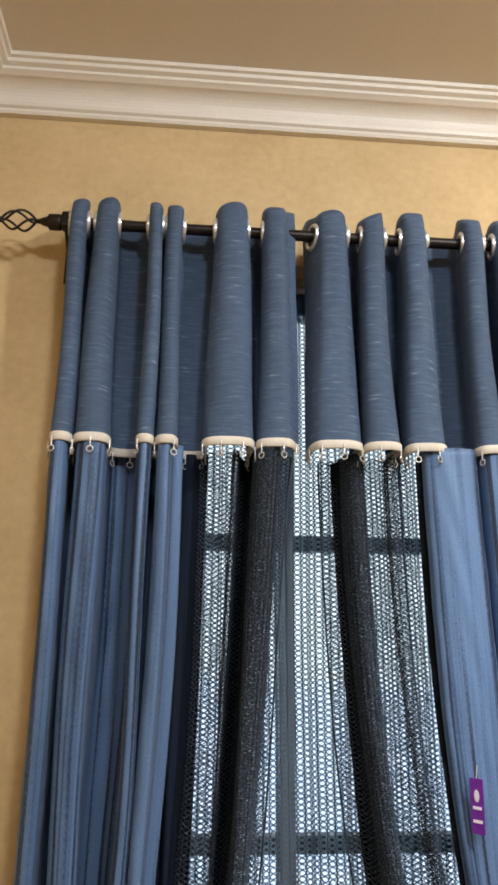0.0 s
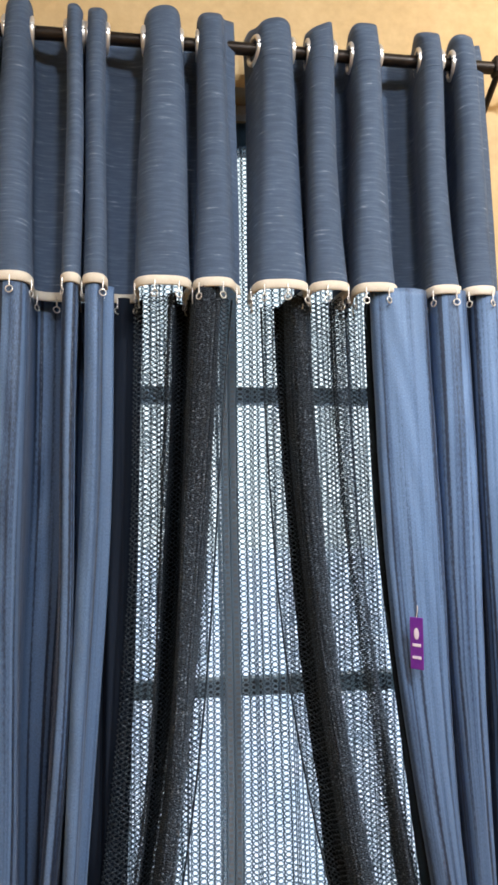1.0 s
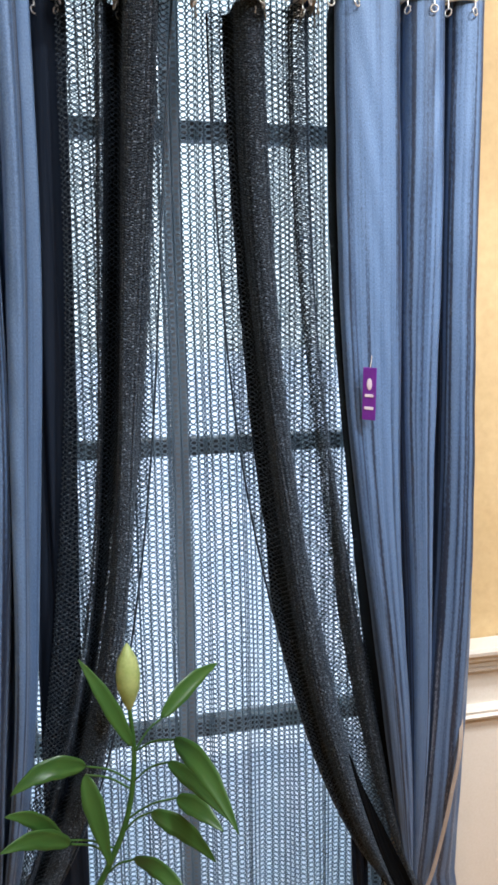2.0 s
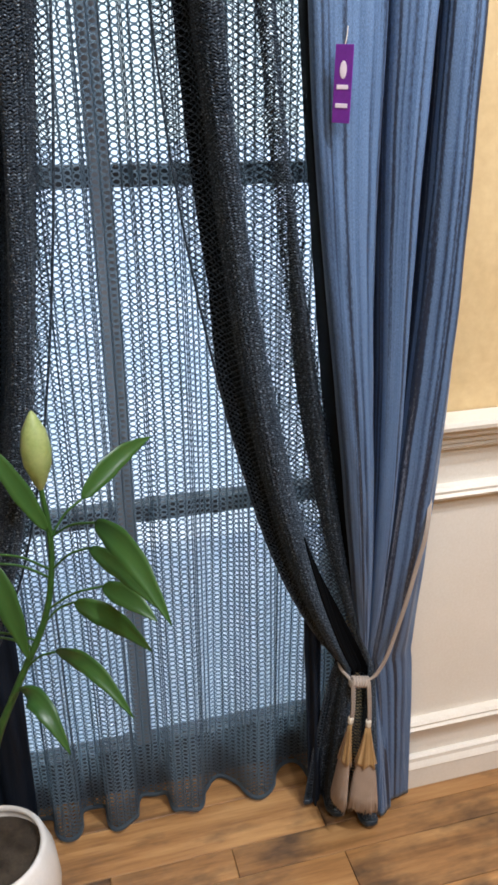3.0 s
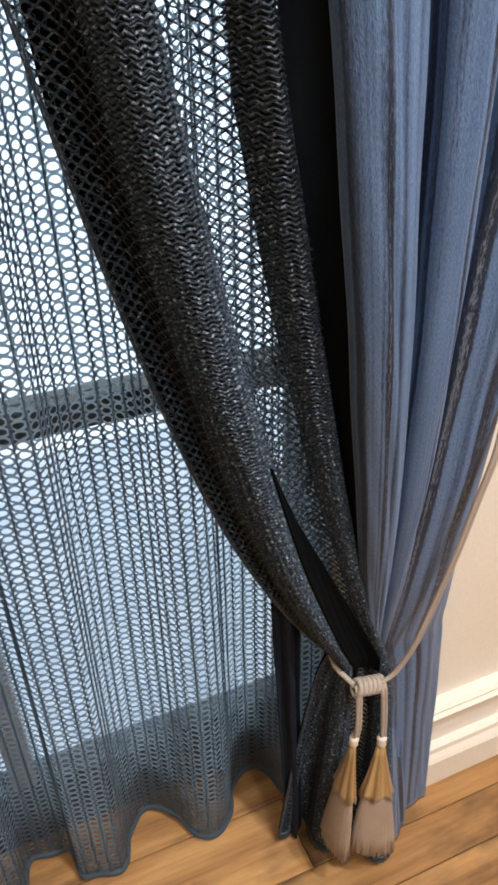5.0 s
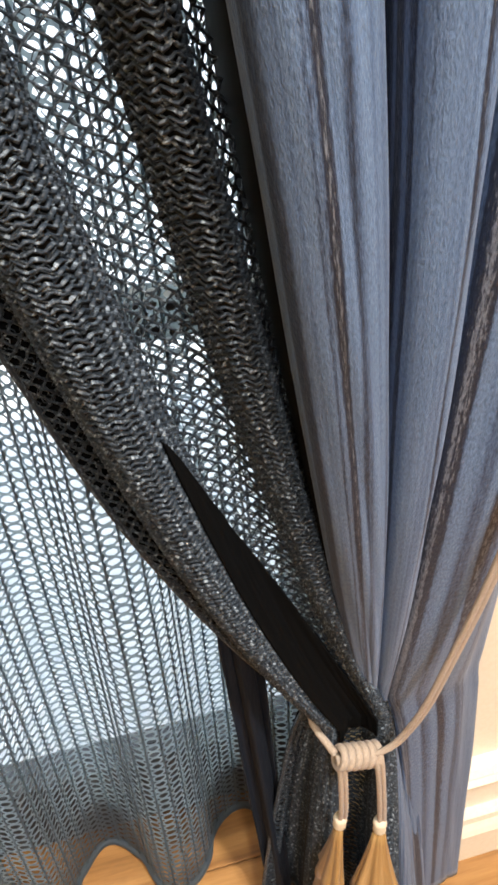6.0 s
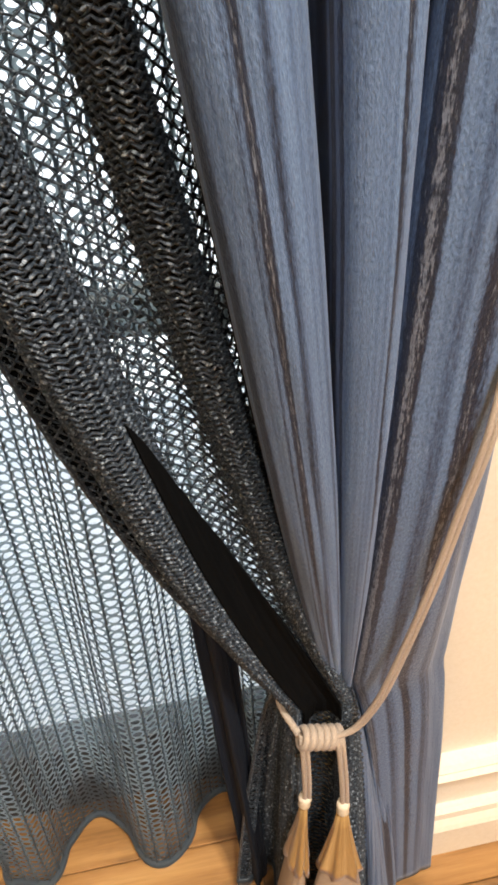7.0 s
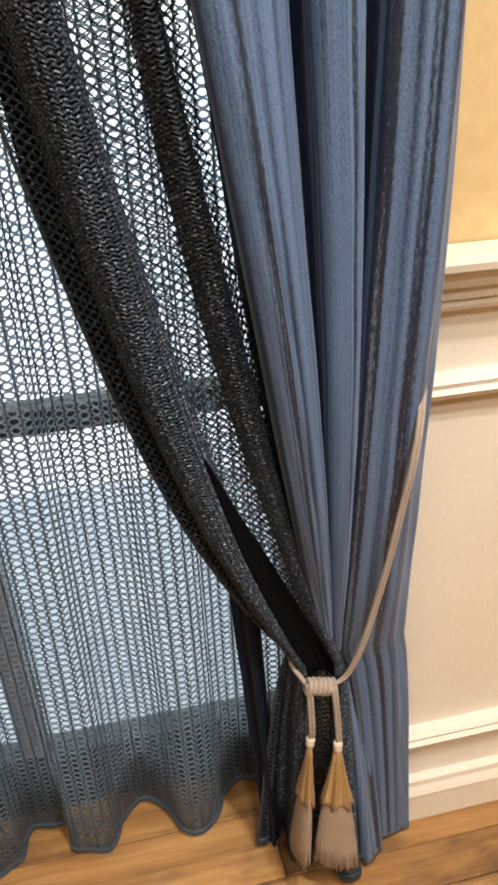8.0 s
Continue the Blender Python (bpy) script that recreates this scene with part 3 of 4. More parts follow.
def curtain(label, fronts, start, end, velvet_fronts, velvet_span, velvet_tie, velvet_foot, net_points, net_tie, net_foot, lining_span, lining_foot, lining_top, net_pull, velvet_pull, shade_sheets, velvet_share, net_share, net_ridges, inner_edge, return_at, seed):
    rig = tagged(holder("curtain", ((start + end) / 2, -0.1, HEM)), label, "curtain")
    base = np.array(rig.location)

    def local(fn):
        return lambda u, z: fn(u, z) - base

    # upper panel of slub linen with its eyelets
    top, width = fold_line(fronts, -0.150, -0.045, start, end, 420)
    slim = [((a + b_) / 2 - (b_ - a) * (0.34 if b_ - a > 0.05 else 0.42), (a + b_) / 2 + (b_ - a) * (0.34 if b_ - a > 0.05 else 0.42)) for a, b_ in fronts]
    crown, _ = fold_line(slim, -0.146, -0.045, start, end, 420)
    upper = local(drape(crown, top, top, 2.70, HEM - 0.01, HEM - 0.2, lambda s, u: s, 0.004, seed))
    flat_upper = upper

    def upper(u, z):
        p = flat_upper(u, z)
        head = np.clip((p[..., 2] + base[2] - 2.60) / 0.088, 0, 1)
        p[..., 2] += head * (0.008 * np.sin(37 * u + seed) + 0.006 * np.sin(83 * u))
        p[..., 1] += head ** 2 * 0.012
        return p
    sheet(upper, width, 2.688, HEM, 420, 36, "upper_panel", linen, rig, "blue slub linen upper panel")
    border(upper, width, HEM - 0.004, 0, 1, 420, 0.018, 0.0026, "ribbon_trim", cream, rig, "cream ribbon along the lower edge")
    border(upper, width, 2.600, 0, 1, 420, 0.0022, 0.0016, "header_seam", linen, rig)
    crossing = np.nonzero(np.diff(np.sign(crown[:, 1] - ROD_Y)))[0]
    for c in crossing:
        d = crown[c + 1] - crown[c]
        axis = Vector((d[1], -d[0], 0)).normalized()
        tube(ring_path((crown[c, 0] - base[0], ROD_Y - base[1], ROD_Z - 0.003 - base[2]), 0.026, axis, 28), 0.0052, "eyelet", steel, rig, "polished nickel eyelet ring", 8, True)
    # hooks with rings below the ribbon
    count = int(width / 0.042)
    for q in (np.arange(count) + 0.5) / count:
        p = upper(np.array([q]), np.array([HEM]))[0]
        n = facing(upper, np.array([q]), np.array([HEM]))[0]
        n = n if n[1] < 0 else -n
        p = p + n * 0.004
        stem = [p + (0, 0, 0.004), p + (0, 0, -0.016)]
        hoop = ring_path(p + np.array((0, 0, -0.0215)), 0.0062, Vector((n[0] + 0.5 * math.sin(40 * q), n[1], 0.1)), 14)
        tubes([(np.linspace(*stem, 4), 0.0014), (hoop, 0.0013, True)], "hanging_ring", steel, rig, "", 6)
    # lower panel of velvet
    vt, vw = fold_line(velvet_fronts, -0.146, -0.014, *velvet_span, 300)
    k = np.linspace(0, 1, 300)
    vm = vt[:, 1] - vt[:, 1].mean()
    vk = np.interp(vt[:, 0], *velvet_share)
    tie = np.stack([velvet_tie[0] + vk * (velvet_tie[1] - velvet_tie[0]), -0.044 + 0.28 * vm], -1)
    foot = np.stack([velvet_foot[0] + (0.6 * vk + 0.4 * k) * (velvet_foot[1] - velvet_foot[0]) + 0.006 * np.sin(k * 6.283 * 3), -0.060 - 0.020 * np.cos(k * 6.283 * 1.5)], -1)
    body = local(drape(vt, tie, foot, HEM + 0.01, TIE, 0.012, velvet_pull, 0.005, seed + 1))
    cut = 0.0
    # flank of the first fold, coloured black to paint the shade on it
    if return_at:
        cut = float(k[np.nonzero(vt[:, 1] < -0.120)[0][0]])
        sheet(lambda u, z: body(cut * u, z), 0.1, HEM + 0.005, 0.012, 30, 90, "shaded_side_return", fold_shade, rig, "side return of the velvet with its shade painted black")
    sheet(lambda u, z: body(cut + (1 - cut) * u, z), vw, HEM + 0.005, 0.012, 300, 150, "velvet_panel", velvet, rig, "striped blue velvet with brown and silver streaks", 0.003)
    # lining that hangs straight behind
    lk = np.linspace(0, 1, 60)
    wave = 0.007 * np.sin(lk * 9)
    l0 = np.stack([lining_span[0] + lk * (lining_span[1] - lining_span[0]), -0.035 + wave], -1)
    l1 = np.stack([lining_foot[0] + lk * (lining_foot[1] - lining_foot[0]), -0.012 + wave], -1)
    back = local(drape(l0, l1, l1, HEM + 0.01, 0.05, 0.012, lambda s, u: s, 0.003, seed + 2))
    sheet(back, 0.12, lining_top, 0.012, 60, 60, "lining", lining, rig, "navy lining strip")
    # crochet net on the inner side: the folds are named by the places of their points along the line
    nt_, nw = smooth_line(net_points, 300)
    nm = nt_[:, 1] - nt_[:, 1].mean()
    stations = [int(np.argmin(np.hypot(*(nt_ - p).T))) / 299.0 for p in net_points]
    along = lambda q: float(np.interp(q, np.arange(len(stations)), stations))
    nk = np.interp(k, [along(q) for q in net_share[0]], net_share[1])
    tie = np.stack([net_tie[0] + nk * (net_tie[1] - net_tie[0]), -0.056 - 0.012 * k + 0.30 * nm], -1)
    foot = np.stack([net_foot[0] + k * (net_foot[1] - net_foot[0]) + 0.008 * np.sin(k * 6.283 * 5), net_foot[2] + k * (net_foot[3] - net_foot[2]) - 0.024 * np.cos(k * 6.283 * 2.5)], -1)
    lace = local(drape(nt_, tie, foot, HEM + 0.01, TIE, 0.015, net_pull, 0.004, seed + 3))
    net = crochet(lace, nw, HEM + 0.003, 0.022, rig, int(seed * 10) + 5, [(along(q0), along(q1)) for q0, q1, _ in net_ridges])
    border(lace, nw, 0.015, 0, 1, 300, 0.014, 0.004, "net_hem", net_yarn, net)
    zs = np.linspace(HEM, 0.02, 160)
    tube(lace(np.full(160, inner_edge), zs), 0.0021, "net_edge", net_yarn, net, "", 8)
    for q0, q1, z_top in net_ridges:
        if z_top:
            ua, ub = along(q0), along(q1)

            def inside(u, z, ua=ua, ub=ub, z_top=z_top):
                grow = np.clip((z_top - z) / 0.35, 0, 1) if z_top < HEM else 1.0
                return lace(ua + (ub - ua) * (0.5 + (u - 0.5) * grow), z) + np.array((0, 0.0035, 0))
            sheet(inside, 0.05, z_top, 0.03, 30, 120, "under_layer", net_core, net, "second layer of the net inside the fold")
    # added black sheets that paint the shade in the gaps between net folds
    for q0, q1, z_top, wedge in shade_sheets:
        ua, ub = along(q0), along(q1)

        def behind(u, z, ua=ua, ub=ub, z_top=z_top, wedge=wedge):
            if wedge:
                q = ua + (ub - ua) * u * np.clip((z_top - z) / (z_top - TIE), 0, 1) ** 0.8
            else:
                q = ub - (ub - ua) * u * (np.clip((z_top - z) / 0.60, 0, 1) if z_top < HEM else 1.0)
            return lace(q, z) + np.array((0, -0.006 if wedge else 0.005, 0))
        sheet(behind, 0.1, z_top, TIE - 0.02 if wedge else 0.03, 40, 90, "net_gap_shade", fold_shade, net, "black sheet painting the shade between net folds")
    return rig


def right_net_pull(s, u):
    inner = 0.74 * s ** 2.05 + 0.26 * s ** 9
    return inner + (s ** 2.05 - inner) * u


def left_net_pull(s, u):
    inner = 0.40 * s + 0.60 * s ** 6
    outer = 0.15 * s + 0.85 * s ** 3.5
    return outer + (inner - outer) * u


def omega(x0, x1, yf, yv):
    """A rounded fold that is wider in front than at its neck."""
    c, w = (x0 + x1) / 2, (x1 - x0) / 2
    return [(c - 0.45 * w, yv), (c - 0.80 * w, yv + 0.45 * (yf - yv)), (c - 0.92 * w, yf + 0.022), (c - 0.5 * w, yf + 0.002), (c + 0.5 * w, yf), (c + 0.92 * w, yf + 0.022), (c + 0.80 * w, yv + 0.45 * (yf - yv)), (c + 0.45 * w, yv)]


curtain("tied-back grommet curtain of blue linen, striped velvet and black net",
        [(0.002, 0.103), (0.110, 0.184), (0.198, 0.280), (0.345, 0.409), (0.417, 0.482)], 0.000, 0.500,
        [(0.228, 0.341), (0.353, 0.420), (0.434, 0.496)], (0.249, 0.506), (0.408, 0.520), (0.430, 0.556),
        [(0.030, -0.018), (0.048, -0.022), (0.062, -0.024), (0.068, -0.032), (0.071, -0.057), (0.077, -0.084), (0.088, -0.098), (0.104, -0.098), (0.114, -0.084), (0.117, -0.062), (0.124, -0.048), (0.145, -0.046), (0.158, -0.050), (0.163, -0.064), (0.167, -0.080), (0.175, -0.089), (0.184, -0.088), (0.191, -0.078), (0.194, -0.062), (0.208, -0.052), (0.228, -0.046)], (0.366, 0.432), (0.315, 0.465, 0.010, -0.100),
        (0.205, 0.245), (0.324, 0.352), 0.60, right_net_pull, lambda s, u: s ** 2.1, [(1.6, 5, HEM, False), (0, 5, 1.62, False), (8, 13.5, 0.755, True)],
        ((0.214, 0.228, 0.341, 0.353, 0.420, 0.434, 0.506), (0.0, 0.02, 0.10, 0.12, 0.18, 0.21, 1.0)), ((0, 5, 8, 13, 17, 20), (0.0, 0.06, 0.24, 0.72, 0.90, 0.98)),
        [(4, 9, HEM), (13, 18, 1.40)], 0.0, True, 1.0)
curtain("grommet curtain of blue linen, striped velvet and black net",
        [(-0.525, -0.483), (-0.477, -0.409), (-0.355, -0.322), (-0.316, -0.275), (-0.222, -0.120), (-0.113, -0.035)], -0.528, -0.026,
        [(-0.522, -0.490), (-0.470, -0.415), (-0.352, -0.326), (-0.312, -0.282)], (-0.526, -0.262), (-0.480, -0.400), (-0.545, -0.425),
        [(-0.224, -0.055), (-0.214, -0.066), (-0.190, -0.070), (-0.164, -0.070), (-0.154, -0.098), (-0.147, -0.086), (-0.143, -0.050), (-0.136, -0.032), (-0.124, -0.030), (-0.117, -0.060), (-0.114, -0.105), (-0.108, -0.138), (-0.094, -0.148), (-0.074, -0.142), (-0.064, -0.115), (-0.060, -0.080), (-0.050, -0.060), (-0.034, -0.060)], (-0.425, -0.385), (-0.465, -0.325, -0.100, 0.010),
        (-0.285, -0.208), (-0.335, -0.255), HEM + 0.005, left_net_pull, lambda s, u: 0.1 * s + 0.9 * s ** 3, [(5.5, 9.5, HEM, False)], ((-0.528, -0.262), (0.0, 1.0)), ((0, 17), (0.0, 1.0)),
        [(3.5, 5.5, 0), (10, 15, HEM)], 1.0, False, 2.3)


# ---------------------------------------------------------------- inner sheer
def sheer_curtain(x0, x1, z0, z1):
    rig = tagged(holder("sheer_curtain", ((x0 + x1) / 2, 0.07, z0)), "slate-blue open-knit sheer curtain hanging before the window", "sheer curtain")
    base = np.array(rig.location)
    x = np.linspace(x0, x1, 900)
    lobes = np.array((-0.52, -0.42, -0.315, -0.200, -0.090, 0.061, 0.231, 0.385, 0.53))
    turn = 2 * np.pi * np.interp(x, lobes, np.arange(len(lobes)))
    y = 0.074 - 0.036 * np.cos(turn) + 0.006 * np.sin(2 * np.pi * x / 0.052 + 3 * np.sin(9 * x))
    x = x + 0.0095 * np.sin(2 * turn)
    line, width = smooth_line(np.stack([x, y], -1)[::6], 900)
    flat = line * (1, 0.45) + (0, 0.55 * 0.075)
    place0 = drape(flat, line, line, z0, z1 + 0.3, z1, lambda s, u: s, 0.002, 0.4)
    place = lambda u, z: place0(u, z) - base
    col, row = 0.0170, 0.0108
    m, n = int(width / col), int((z0 - z1 - 0.012) / row)
    i, j = np.meshgrid(np.arange(m), np.arange(n), indexing="ij")
    ca, cz = (i + 0.5) * col, z1 + 0.006 + (j + 0.5 + 0.5 * (i % 2)) * row
    ang = np.radians(np.arange(8) * 45 + 22.5)
    sq = np.array([(1, 0.414), (0.414, 1), (-0.414, 1), (-1, 0.414), (-1, -0.414), (-0.414, -1), (0.414, -1), (1, -0.414)])
    outer = np.stack([ca[..., None] + sq[:, 0] * col / 2, cz[..., None] + sq[:, 1] * row / 2], -1)
    jig = np.random.default_rng(3).normal(0, 0.0004, (m, n, 8, 2))
    hole = np.stack([ca[..., None] + np.cos(ang) * col * 0.315, cz[..., None] + np.sin(ang) * row * 0.325], -1) + jig
    dense = np.clip((cz - z1) / 0.13, 0.0, 1.0)[..., None, None] ** 0.7 * 0.55 + 0.45
    middle = np.stack([ca, cz], -1)[:, :, None]
    hole = middle + (hole - middle) * dense
    both = np.concatenate([outer, hole], 2).reshape(-1, 2)
    both[:, 1] = np.clip(both[:, 1], z1 + 0.002, z0)
    v = place(np.clip(both[:, 0] / width, 0, 1), both[:, 1])
    k = np.arange(m * n)[:, None] * 16
    q = np.arange(8)[None, :]
    f = np.stack([k + q, k + (q + 1) % 8, k + 8 + (q + 1) % 8, k + 8 + q], -1).reshape(-1, 4)
    raw("knit_panel", v, f, sheer_yarn, rig, "open-knit panel with columns of round eyelets", both)
    a = np.repeat((np.arange(m + 1) * col)[:, None], n * 2, 1) + 0.0006 * np.where(np.arange(n * 2) % 2, 1, -1)[None, :]
    zz = np.repeat(np.linspace(z1 + 0.004, z0, n * 2)[None, :], m + 1, 0)
    bead = np.where(np.arange(n * 2) % 2, 0.0019, 0.0010)[None, :]
    yarns(place, width, a, zz, bead, bead * 0.8, "chain_stitch", sheer_yarn, rig, "thicker chain-stitch columns")
    border(place, width, z1 - 0.004, 0, 1, 700, 0.008, 0.0035, "hem_roll", sheer_yarn, rig)
    sheet(place, width, z0 + 0.004, z0 - 0.05, 500, 4, "heading_tape", sheer_yarn, rig, "", 0.003)
    return rig


sheer_curtain(-0.425, 0.425, 2.585, 0.016)
track = tagged(holder("curtain_track", (0.01, 0.075, 2.60)), "white curtain track under the window head", "curtain track")
part("rail", block((-0.44, -0.012, -0.006), (0.44, 0.012, 0.0195), 0.003), white_paint, track)

# ---------------------------------------------------------------- rod
rod = tagged(holder("curtain_rod", (0, ROD_Y, ROD_Z)), "black iron curtain rod with twisted basket finials", "curtain rod")
tube([(-0.560, 0, 0), (0, 0, 0), (0.560, 0, 0)], 0.0125, "pole", iron, rod, "", 20)
for side in (-1, 1):
    fin = turned([(0.0, 0), (0.017, 0), (0.018, 0.004), (0.018, 0.026), (0.012, 0.030), (0.009, 0.040), (0.006, 0.046), (0.0045, 0.056), (0.0, 0.057)], "finial", iron, rod, "basket finial", (side * 0.545, 0, 0), 24, Matrix.Rotation(side * math.pi / 2, 4, "Y"))
    wires = []
    for q in range(4):
        path = []
        for s in np.linspace(0, 1, 22):
            r = 0.003 + 0.022 * math.sin(math.pi * s) ** 0.9
            a = q * math.pi / 2 + 2.4 * s
            path.append((side * (0.600 + 0.074 * s), r * math.cos(a), r * math.sin(a)))
        wires.append((path, 0.0028))
    wires.append(([(side * (0.672 + 0.002 * s), 0, 0) for s in range(6)], [0.002, 0.006, 0.0075, 0.007, 0.005, 0.001]))
    tubes(wires, "basket", iron, fin)
for side in (-1, 1):
    x = side * 0.532
    br = part("bracket", block((x - 0.012, -0.018, -0.018), (x + 0.012, 0.012, 0.020), 0.005), iron, rod, "wall bracket")
    tube([(x, 0.0, -0.012), (x, 0.03, -0.03), (x, 0.070, -0.055), (x, 0.096, -0.06)], 0.007, "arm", iron, br)
    part("plate", block((x - 0.016, 0.090, -0.10), (x + 0.016, 0.0985, 0.03), 0.003), iron, br)

# ---------------------------------------------------------------- tie-backs with tassels
def tassel(parent, cap, bottom, seed):
    """Cord end, cap, pleated satin head and cut fringe, hanging from cap towards bottom."""
    cap, bottom = Vector(cap), Vector(bottom)
    axis = (bottom - cap)
    length = axis.length
    turn = axis.to_track_quat("-Z", "Y").to_matrix().to_4x4()
    body = turned([(0.0, 0.012), (0.0055, 0.011), (0.0065, 0.006), (0.0055, 0.001), (0.0062, -0.003), (0.0045, -0.006), (0.0, -0.007)], "tassel", cream, parent, "bound tassel cap", cap, 16, turn)

    def bell(profile, name, mat, label, pleats, depth, sides=72, ragged=0.0, squash=0.6):
        r = np.random.default_rng(seed)
        pr = np.array(profile, float)
        ang = np.linspace(0, 2 * np.pi, sides, endpoint=False)
        wob = 1 + depth * np.sin(ang * pleats + seed) * np.linspace(0.2, 1, len(pr))[:, None] + r.normal(0, ragged, (1, sides))
        rr = pr[:, :1] * wob
        zz = np.repeat(pr[:, 1:2], sides, 1)
        zz[-1] += r.normal(0, 0.004 * (ragged > 0), sides) + (0.012 * np.abs(np.sin(ang * 2.5 + seed)) if not ragged else 0)
        v = np.stack([rr * np.cos(ang), squash * rr * np.sin(ang), zz], -1).reshape(-1, 3) @ np.array(turn.to_3x3()).T + np.array(cap)
        f = [(i * sides + j, i * sides + (j + 1) % sides, (i + 1) * sides + (j + 1) % sides, (i + 1) * sides + j) for i in range(len(pr) - 1) for j in range(sides)]
        uv = np.stack([np.tile(ang * 0.02, len(pr)), np.repeat(pr[:, 1], sides)], -1)
        ob = raw(name, v, f, mat, body, label, uv)
        mod = ob.modifiers.new("thickness", "SOLIDIFY")
        mod.thickness = 0.0012
        return ob
    L = length
    bell([(0.004, -0.004), (0.007, -0.12 * L), (0.013, -0.28 * L), (0.019, -0.42 * L), (0.021, -0.50 * L)], "satin_head", satin, "pleated gold satin head", 7, 0.14, squash=0.5)
    bell([(0.006, -0.20 * L), (0.0160, -0.40 * L), (0.0225, -0.60 * L), (0.0280, -0.82 * L), (0.0315, -L)], "fringe", taupe, "taupe silk fringe", 40, 0.012, 160, 0.0035, 0.36)
    return body


def tieback(side):
    sx = lambda p: (side * p[0], p[1], p[2])
    rig = tagged(holder("tieback", sx((0.40, -0.085, 0.405))), "beige rope tie-back with two gold tassels round the curtain", "curtain tieback")
    base = Vector(rig.location)
    rel = lambda pts: [Vector(sx(p)) - base for p in pts]
    front, _ = smooth_line(rel([(0.400, -0.090, 0.411), (0.414, -0.092, 0.416), (0.426, -0.094, 0.430), (0.439, -0.102, 0.475), (0.451, -0.108, 0.535), (0.463, -0.116, 0.61), (0.472, -0.122, 0.68), (0.482, -0.126, 0.75), (0.493, -0.110, 0.805), (0.503, -0.076, 0.834), (0.506, -0.046, 0.846)]), 60)
    away = np.array((0.0035, -0.001, 0.0010)) * (side, 1, 1)
    tubes([(front, 0.0023), (front + away, 0.0023)], "front_cord", rope_cloth, rig, "twisted beige cord", 10)
    behind, _ = smooth_line(rel([(0.374, -0.085, 0.418), (0.364, -0.050, 0.428), (0.385, -0.014, 0.45), (0.445, -0.006, 0.55), (0.49, -0.012, 0.70), (0.506, -0.040, 0.840)]), 50)
    tube(behind, 0.0032, "rear_cord", rope_cloth, rig)
    coils = []
    for k in range(6):
        x = 0.378 + 0.0062 * k
        ring = [Vector(sx((x + 0.003 * math.sin(a), -0.086 + 0.0080 * math.cos(a), 0.412 - 0.0016 * k + 0.0085 * math.sin(a)))) - base for a in np.linspace(0, 2 * np.pi, 20, endpoint=False)]
        coils.append((ring, 0.0034, True))
    for ring, thick, _ in coils:
        tube(ring, thick, "cord_coil", rope_cloth, rig, "", 8, True)
    for a, b_, c in (((0.376, -0.092, 0.405), (0.379, -0.088, 0.312), (0.362, -0.088, 0.098)), ((0.408, -0.096, 0.40), (0.414, -0.098, 0.304), (0.408, -0.112, 0.086))):
        drop, _ = smooth_line(rel([(a[0], a[1] + 0.006, a[2] + 0.012), a, ((a[0] * 0.4 + b_[0] * 0.6), a[1] - 0.002, 0.35), b_]), 20)
        tubes([(drop, 0.0024), (drop + np.array((0.0042 * side, 0, 0)), 0.0024)], "tassel_cord", rope_cloth, rig)
        tassel(rig, Vector(sx(b_)) - base, Vector(sx(c)) - base, int(5 + 2 * side + 100 * a[0]))
    return rig


def wall_hook(side):
    rig = tagged(holder("wall_hook", (side * 0.513, 0, 0.846)), "small black iron hook on the panelled wall", "hook")
    turned([(0, 0.0), (0.016, 0.0), (0.016, 0.004), (0.009, 0.008), (0.0, 0.009)], "plate", iron, rig, "", (0, -0.005, 0), 20, Matrix.Rotation(math.pi / 2, 4, "X"))
    tube(smooth_line([(0, -0.010, 0), (0, -0.038, -0.006), (0, -0.054, 0.002), (0, -0.058, 0.020)], 16)[0], 0.0042, "arm", iron, rig)


for side in (1, -1):
    tieback(side)
    wall_hook(side)

# ---------------------------------------------------------------- price tag
tag = tagged(holder("price_tag", (0.276, -0.164, 1.474)), "purple card price tag hanging on the velvet", "price tag")
tag.rotation_euler = (radians(4), radians(3), radians(-44))
part("card", block((-0.0125, -0.0008, -0.046), (0.0125, 0.0008, 0.046), 0.0006), purple, tag)
bm = bmesh.new()
bmesh.ops.create_uvsphere(bm, u_segments=20, v_segments=10, radius=1)
for v in bm.verts:
    v.co = Vector((v.co.x * 0.0048, -0.0011 + v.co.y * 0.0004, 0.017 + v.co.z * 0.0105))
part("emblem", bm, print_white, tag, "pale oval mark")
for z, w in ((-0.003, 0.016), (-0.025, 0.017)):
    part("print_bar", block((-w / 2, -0.0014, z - 0.0026), (w / 2, -0.0008, z + 0.0026), 0.0003), print_white, tag)
tube([(0, 0, 0.045), (0.001, 0.002, 0.055), (0.0, 0.006, 0.066)], 0.0006, "string", cream, tag)

# ---------------------------------------------------------------- potted plant
PLANT = (-0.322, -0.165)
plant = tagged(holder("potted_plant", (*PLANT, 0)), "green lily plant in a round white pot", "potted plant")


def to_plant(x, y, z):
    return (x - PLANT[0], y - PLANT[1], z)


turned([(0, 0.0), (0.055, 0.0), (0.062, 0.004), (0.084, 0.035), (0.105, 0.105), (0.112, 0.170), (0.108, 0.228), (0.097, 0.265), (0.090, 0.273), (0.085, 0.270), (0.090, 0.256), (0.096, 0.24), (0.0, 0.232)], "pot", ceramic, plant, "glossy white ceramic pot", sides=56)
turned([(0, 0.246), (0.05, 0.249), (0.085, 0.245), (0.094, 0.240)], "soil", soil, plant, sides=40)


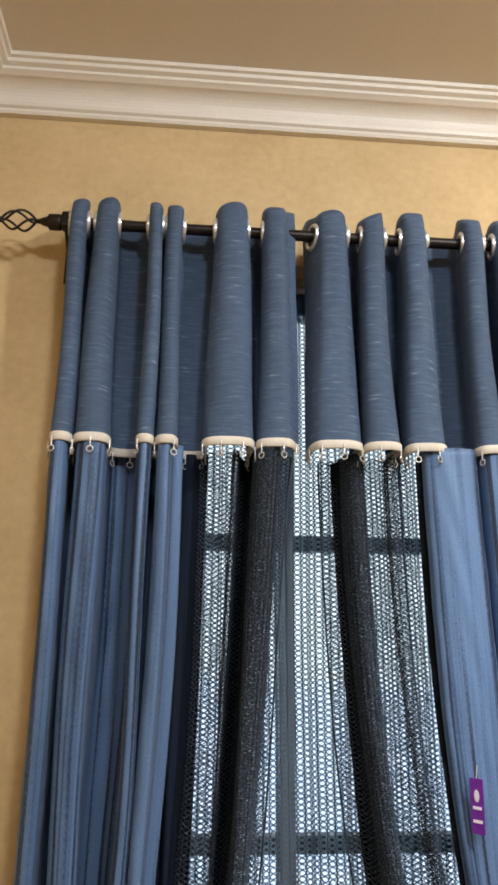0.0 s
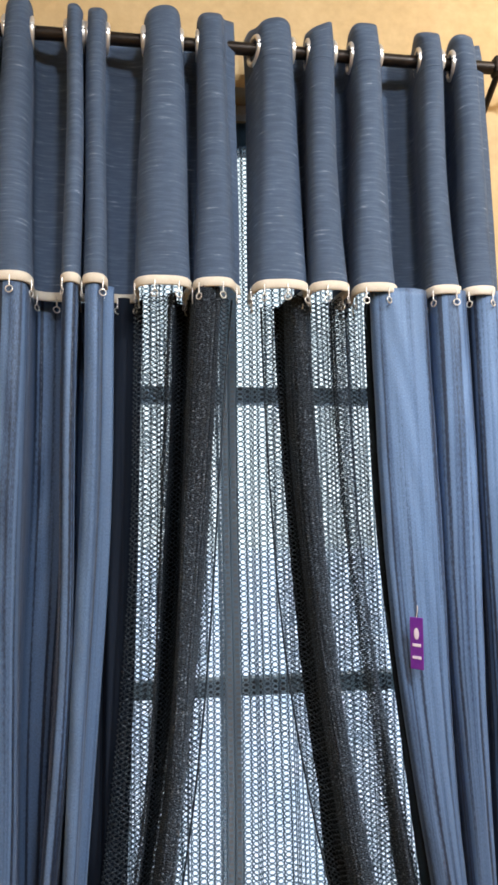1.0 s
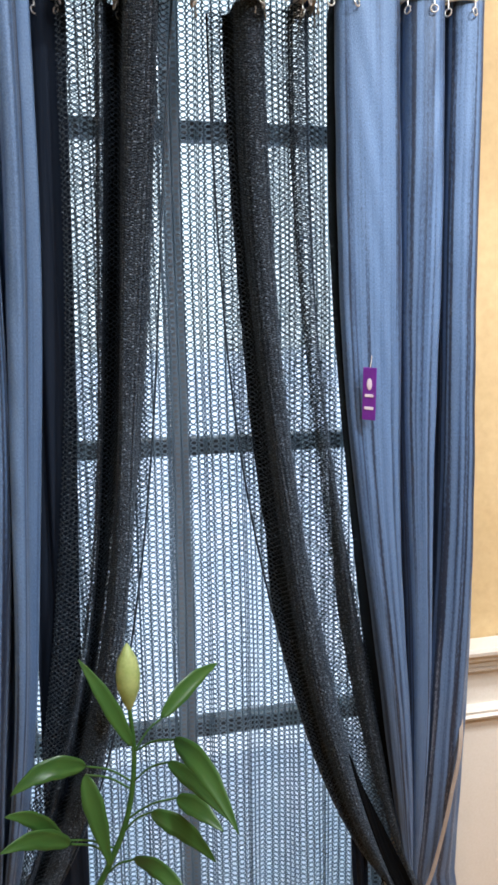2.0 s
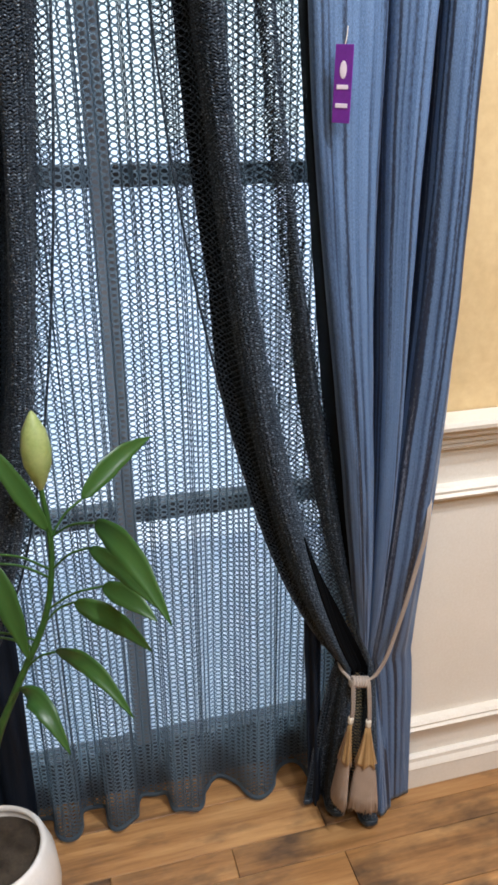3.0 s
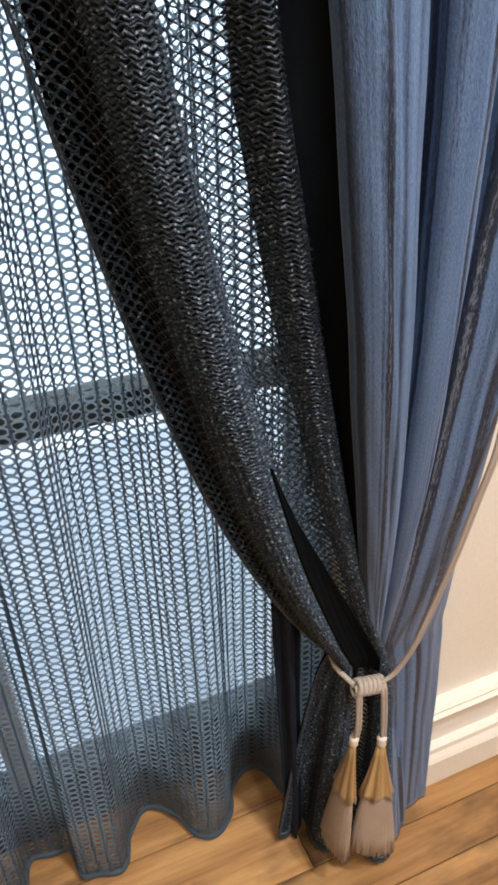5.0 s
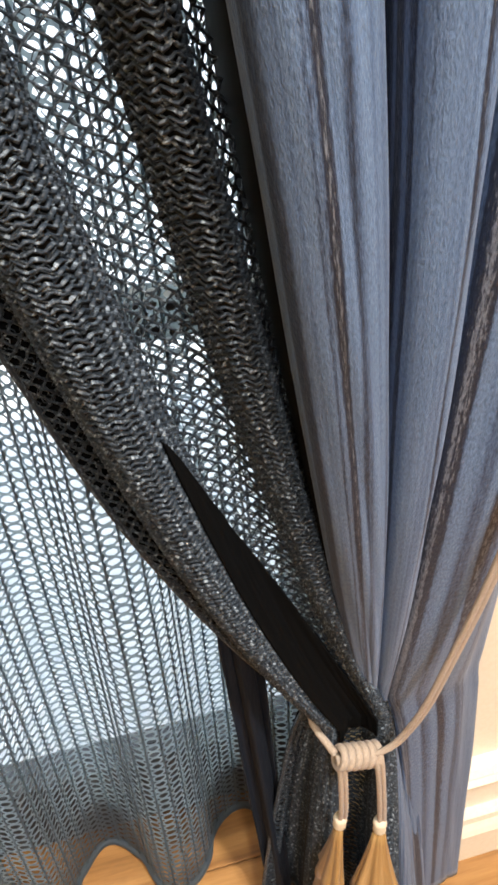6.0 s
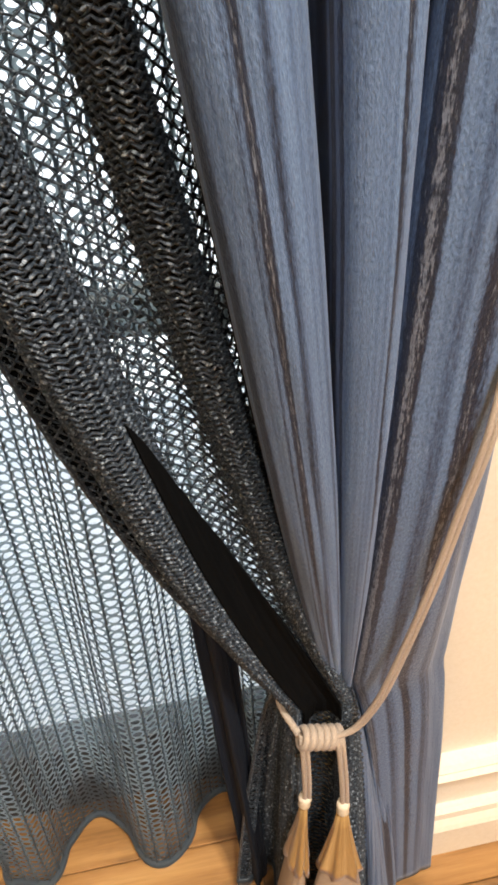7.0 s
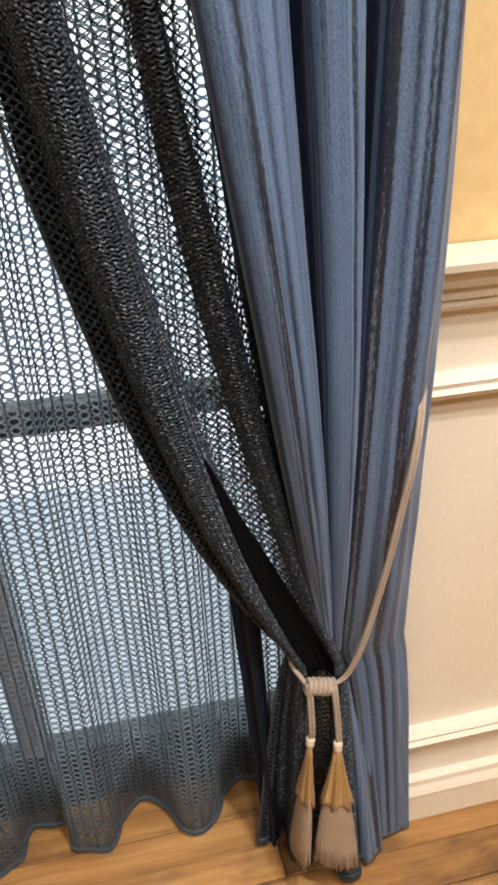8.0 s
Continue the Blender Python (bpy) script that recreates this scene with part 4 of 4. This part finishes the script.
def leaf(parent, base, tip, width, arch, lean):
    """A lance-shaped leaf with a raised midrib, bent along its length."""
    a, b_ = np.array(to_plant(*base)), np.array(to_plant(*tip))
    n, across = 22, np.array((-1, -0.55, 0, 0.55, 1))
    s = np.linspace(0, 1, n)
    mid = a + (b_ - a) * s[:, None]
    mid[:, 2] += arch * np.sin(np.pi * s)
    mid[:, 1] -= 0.25 * abs(arch) * np.sin(np.pi * s)
    t = np.gradient(mid, axis=0)
    t /= np.linalg.norm(t, axis=1)[:, None]
    side = np.cross(t, (math.sin(lean), -math.cos(lean), 0.35))
    side /= np.linalg.norm(side, axis=1)[:, None]
    up = np.cross(side, t)
    w = width * np.clip(np.sin(np.pi * s ** 0.72) ** 0.85, 0.03, 1) * (1 + 0.04 * np.sin(23 * s))
    v = mid[:, None] + side[:, None] * (across[None, :, None] * w[:, None, None]) + up[:, None] * ((np.abs(across)[None, :, None] ** 1.5) * 0.28 * w[:, None, None])
    i, j = np.meshgrid(np.arange(n - 1), np.arange(4), indexing="ij")
    f = np.stack([i * 5 + j, i * 5 + j + 1, (i + 1) * 5 + j + 1, (i + 1) * 5 + j], -1).reshape(-1, 4)
    ob = raw("leaf", v, f, leaf_green, parent, "", np.stack([np.repeat(across[None], n, 0) * 0.03, np.repeat(s[:, None], 5, 1)], -1))
    mod = ob.modifiers.new("thickness", "SOLIDIFY")
    mod.thickness = 0.0009
    return ob


stem, _ = smooth_line([to_plant(-0.318, -0.180, 0.240), to_plant(-0.305, -0.205, 0.42), to_plant(-0.268, -0.225, 0.565), to_plant(-0.226, -0.228, 0.662), to_plant(-0.173, -0.220, 0.774), to_plant(-0.154, -0.215, 0.881), to_plant(-0.158, -0.210, 0.975)], 60)
stalk = tube(stem, np.linspace(0.0085, 0.0035, 60), "stem", leaf_green, plant, "green stem", 12)
bud = turned([(0.001, 0), (0.009, 0.016), (0.0185, 0.042), (0.0205, 0.066), (0.016, 0.092), (0.006, 0.113), (0.001, 0.120)], "flower_bud", bud_green, plant, "closed pale green bud", to_plant(-0.158, -0.210, 0.966), 12)
# base and tip of each leaf, and how far it arches
leaves = [(-0.156, -0.22, 0.910, -0.236, -0.20, 1.062, 0.010), (-0.106, -0.20, 0.943, 0.005, -0.13, 0.998, 0.015), (-0.093, -0.27, 0.942, -0.018, -0.42, 0.870, 0.030),
          (-0.103, -0.26, 0.899, -0.022, -0.38, 0.862, 0.012), (-0.090, -0.25, 0.828, -0.024, -0.32, 0.805, 0.010), (-0.132, -0.24, 0.802, -0.028, -0.26, 0.708, 0.018),
          (-0.164, -0.26, 0.737, -0.070, -0.38, 0.700, 0.035), (-0.222, -0.24, 0.665, -0.158, -0.34, 0.620, 0.035), (-0.231, -0.24, 0.898, -0.345, -0.28, 0.890, 0.022),
          (-0.273, -0.25, 0.782, -0.352, -0.30, 0.870, 0.020), (-0.260, -0.25, 0.774, -0.360, -0.32, 0.825, 0.020), (-0.234, -0.23, 0.878, -0.200, -0.27, 0.735, 0.010)]
for n, (x0, y0, z0, x1, y1, z1, arch) in enumerate(leaves):
    ob = leaf(plant, (x0, y0, z0), (x1, y1, z1), 0.0130 + 0.002 * (n % 3), arch, 0.3 * math.sin(n * 2.1))
    near = min(stem, key=lambda p: abs(p[2] - (z0 - 0.05)))
    joint = np.array(to_plant(x0, y0, z0))
    stalk_line, _ = smooth_line([tuple(near), tuple((np.array(near) + joint) / 2 + (0, 0, 0.008)), tuple(joint)], 12)
    tube(stalk_line, 0.0018, "leaf_stalk", leaf_green, ob, "", 6)
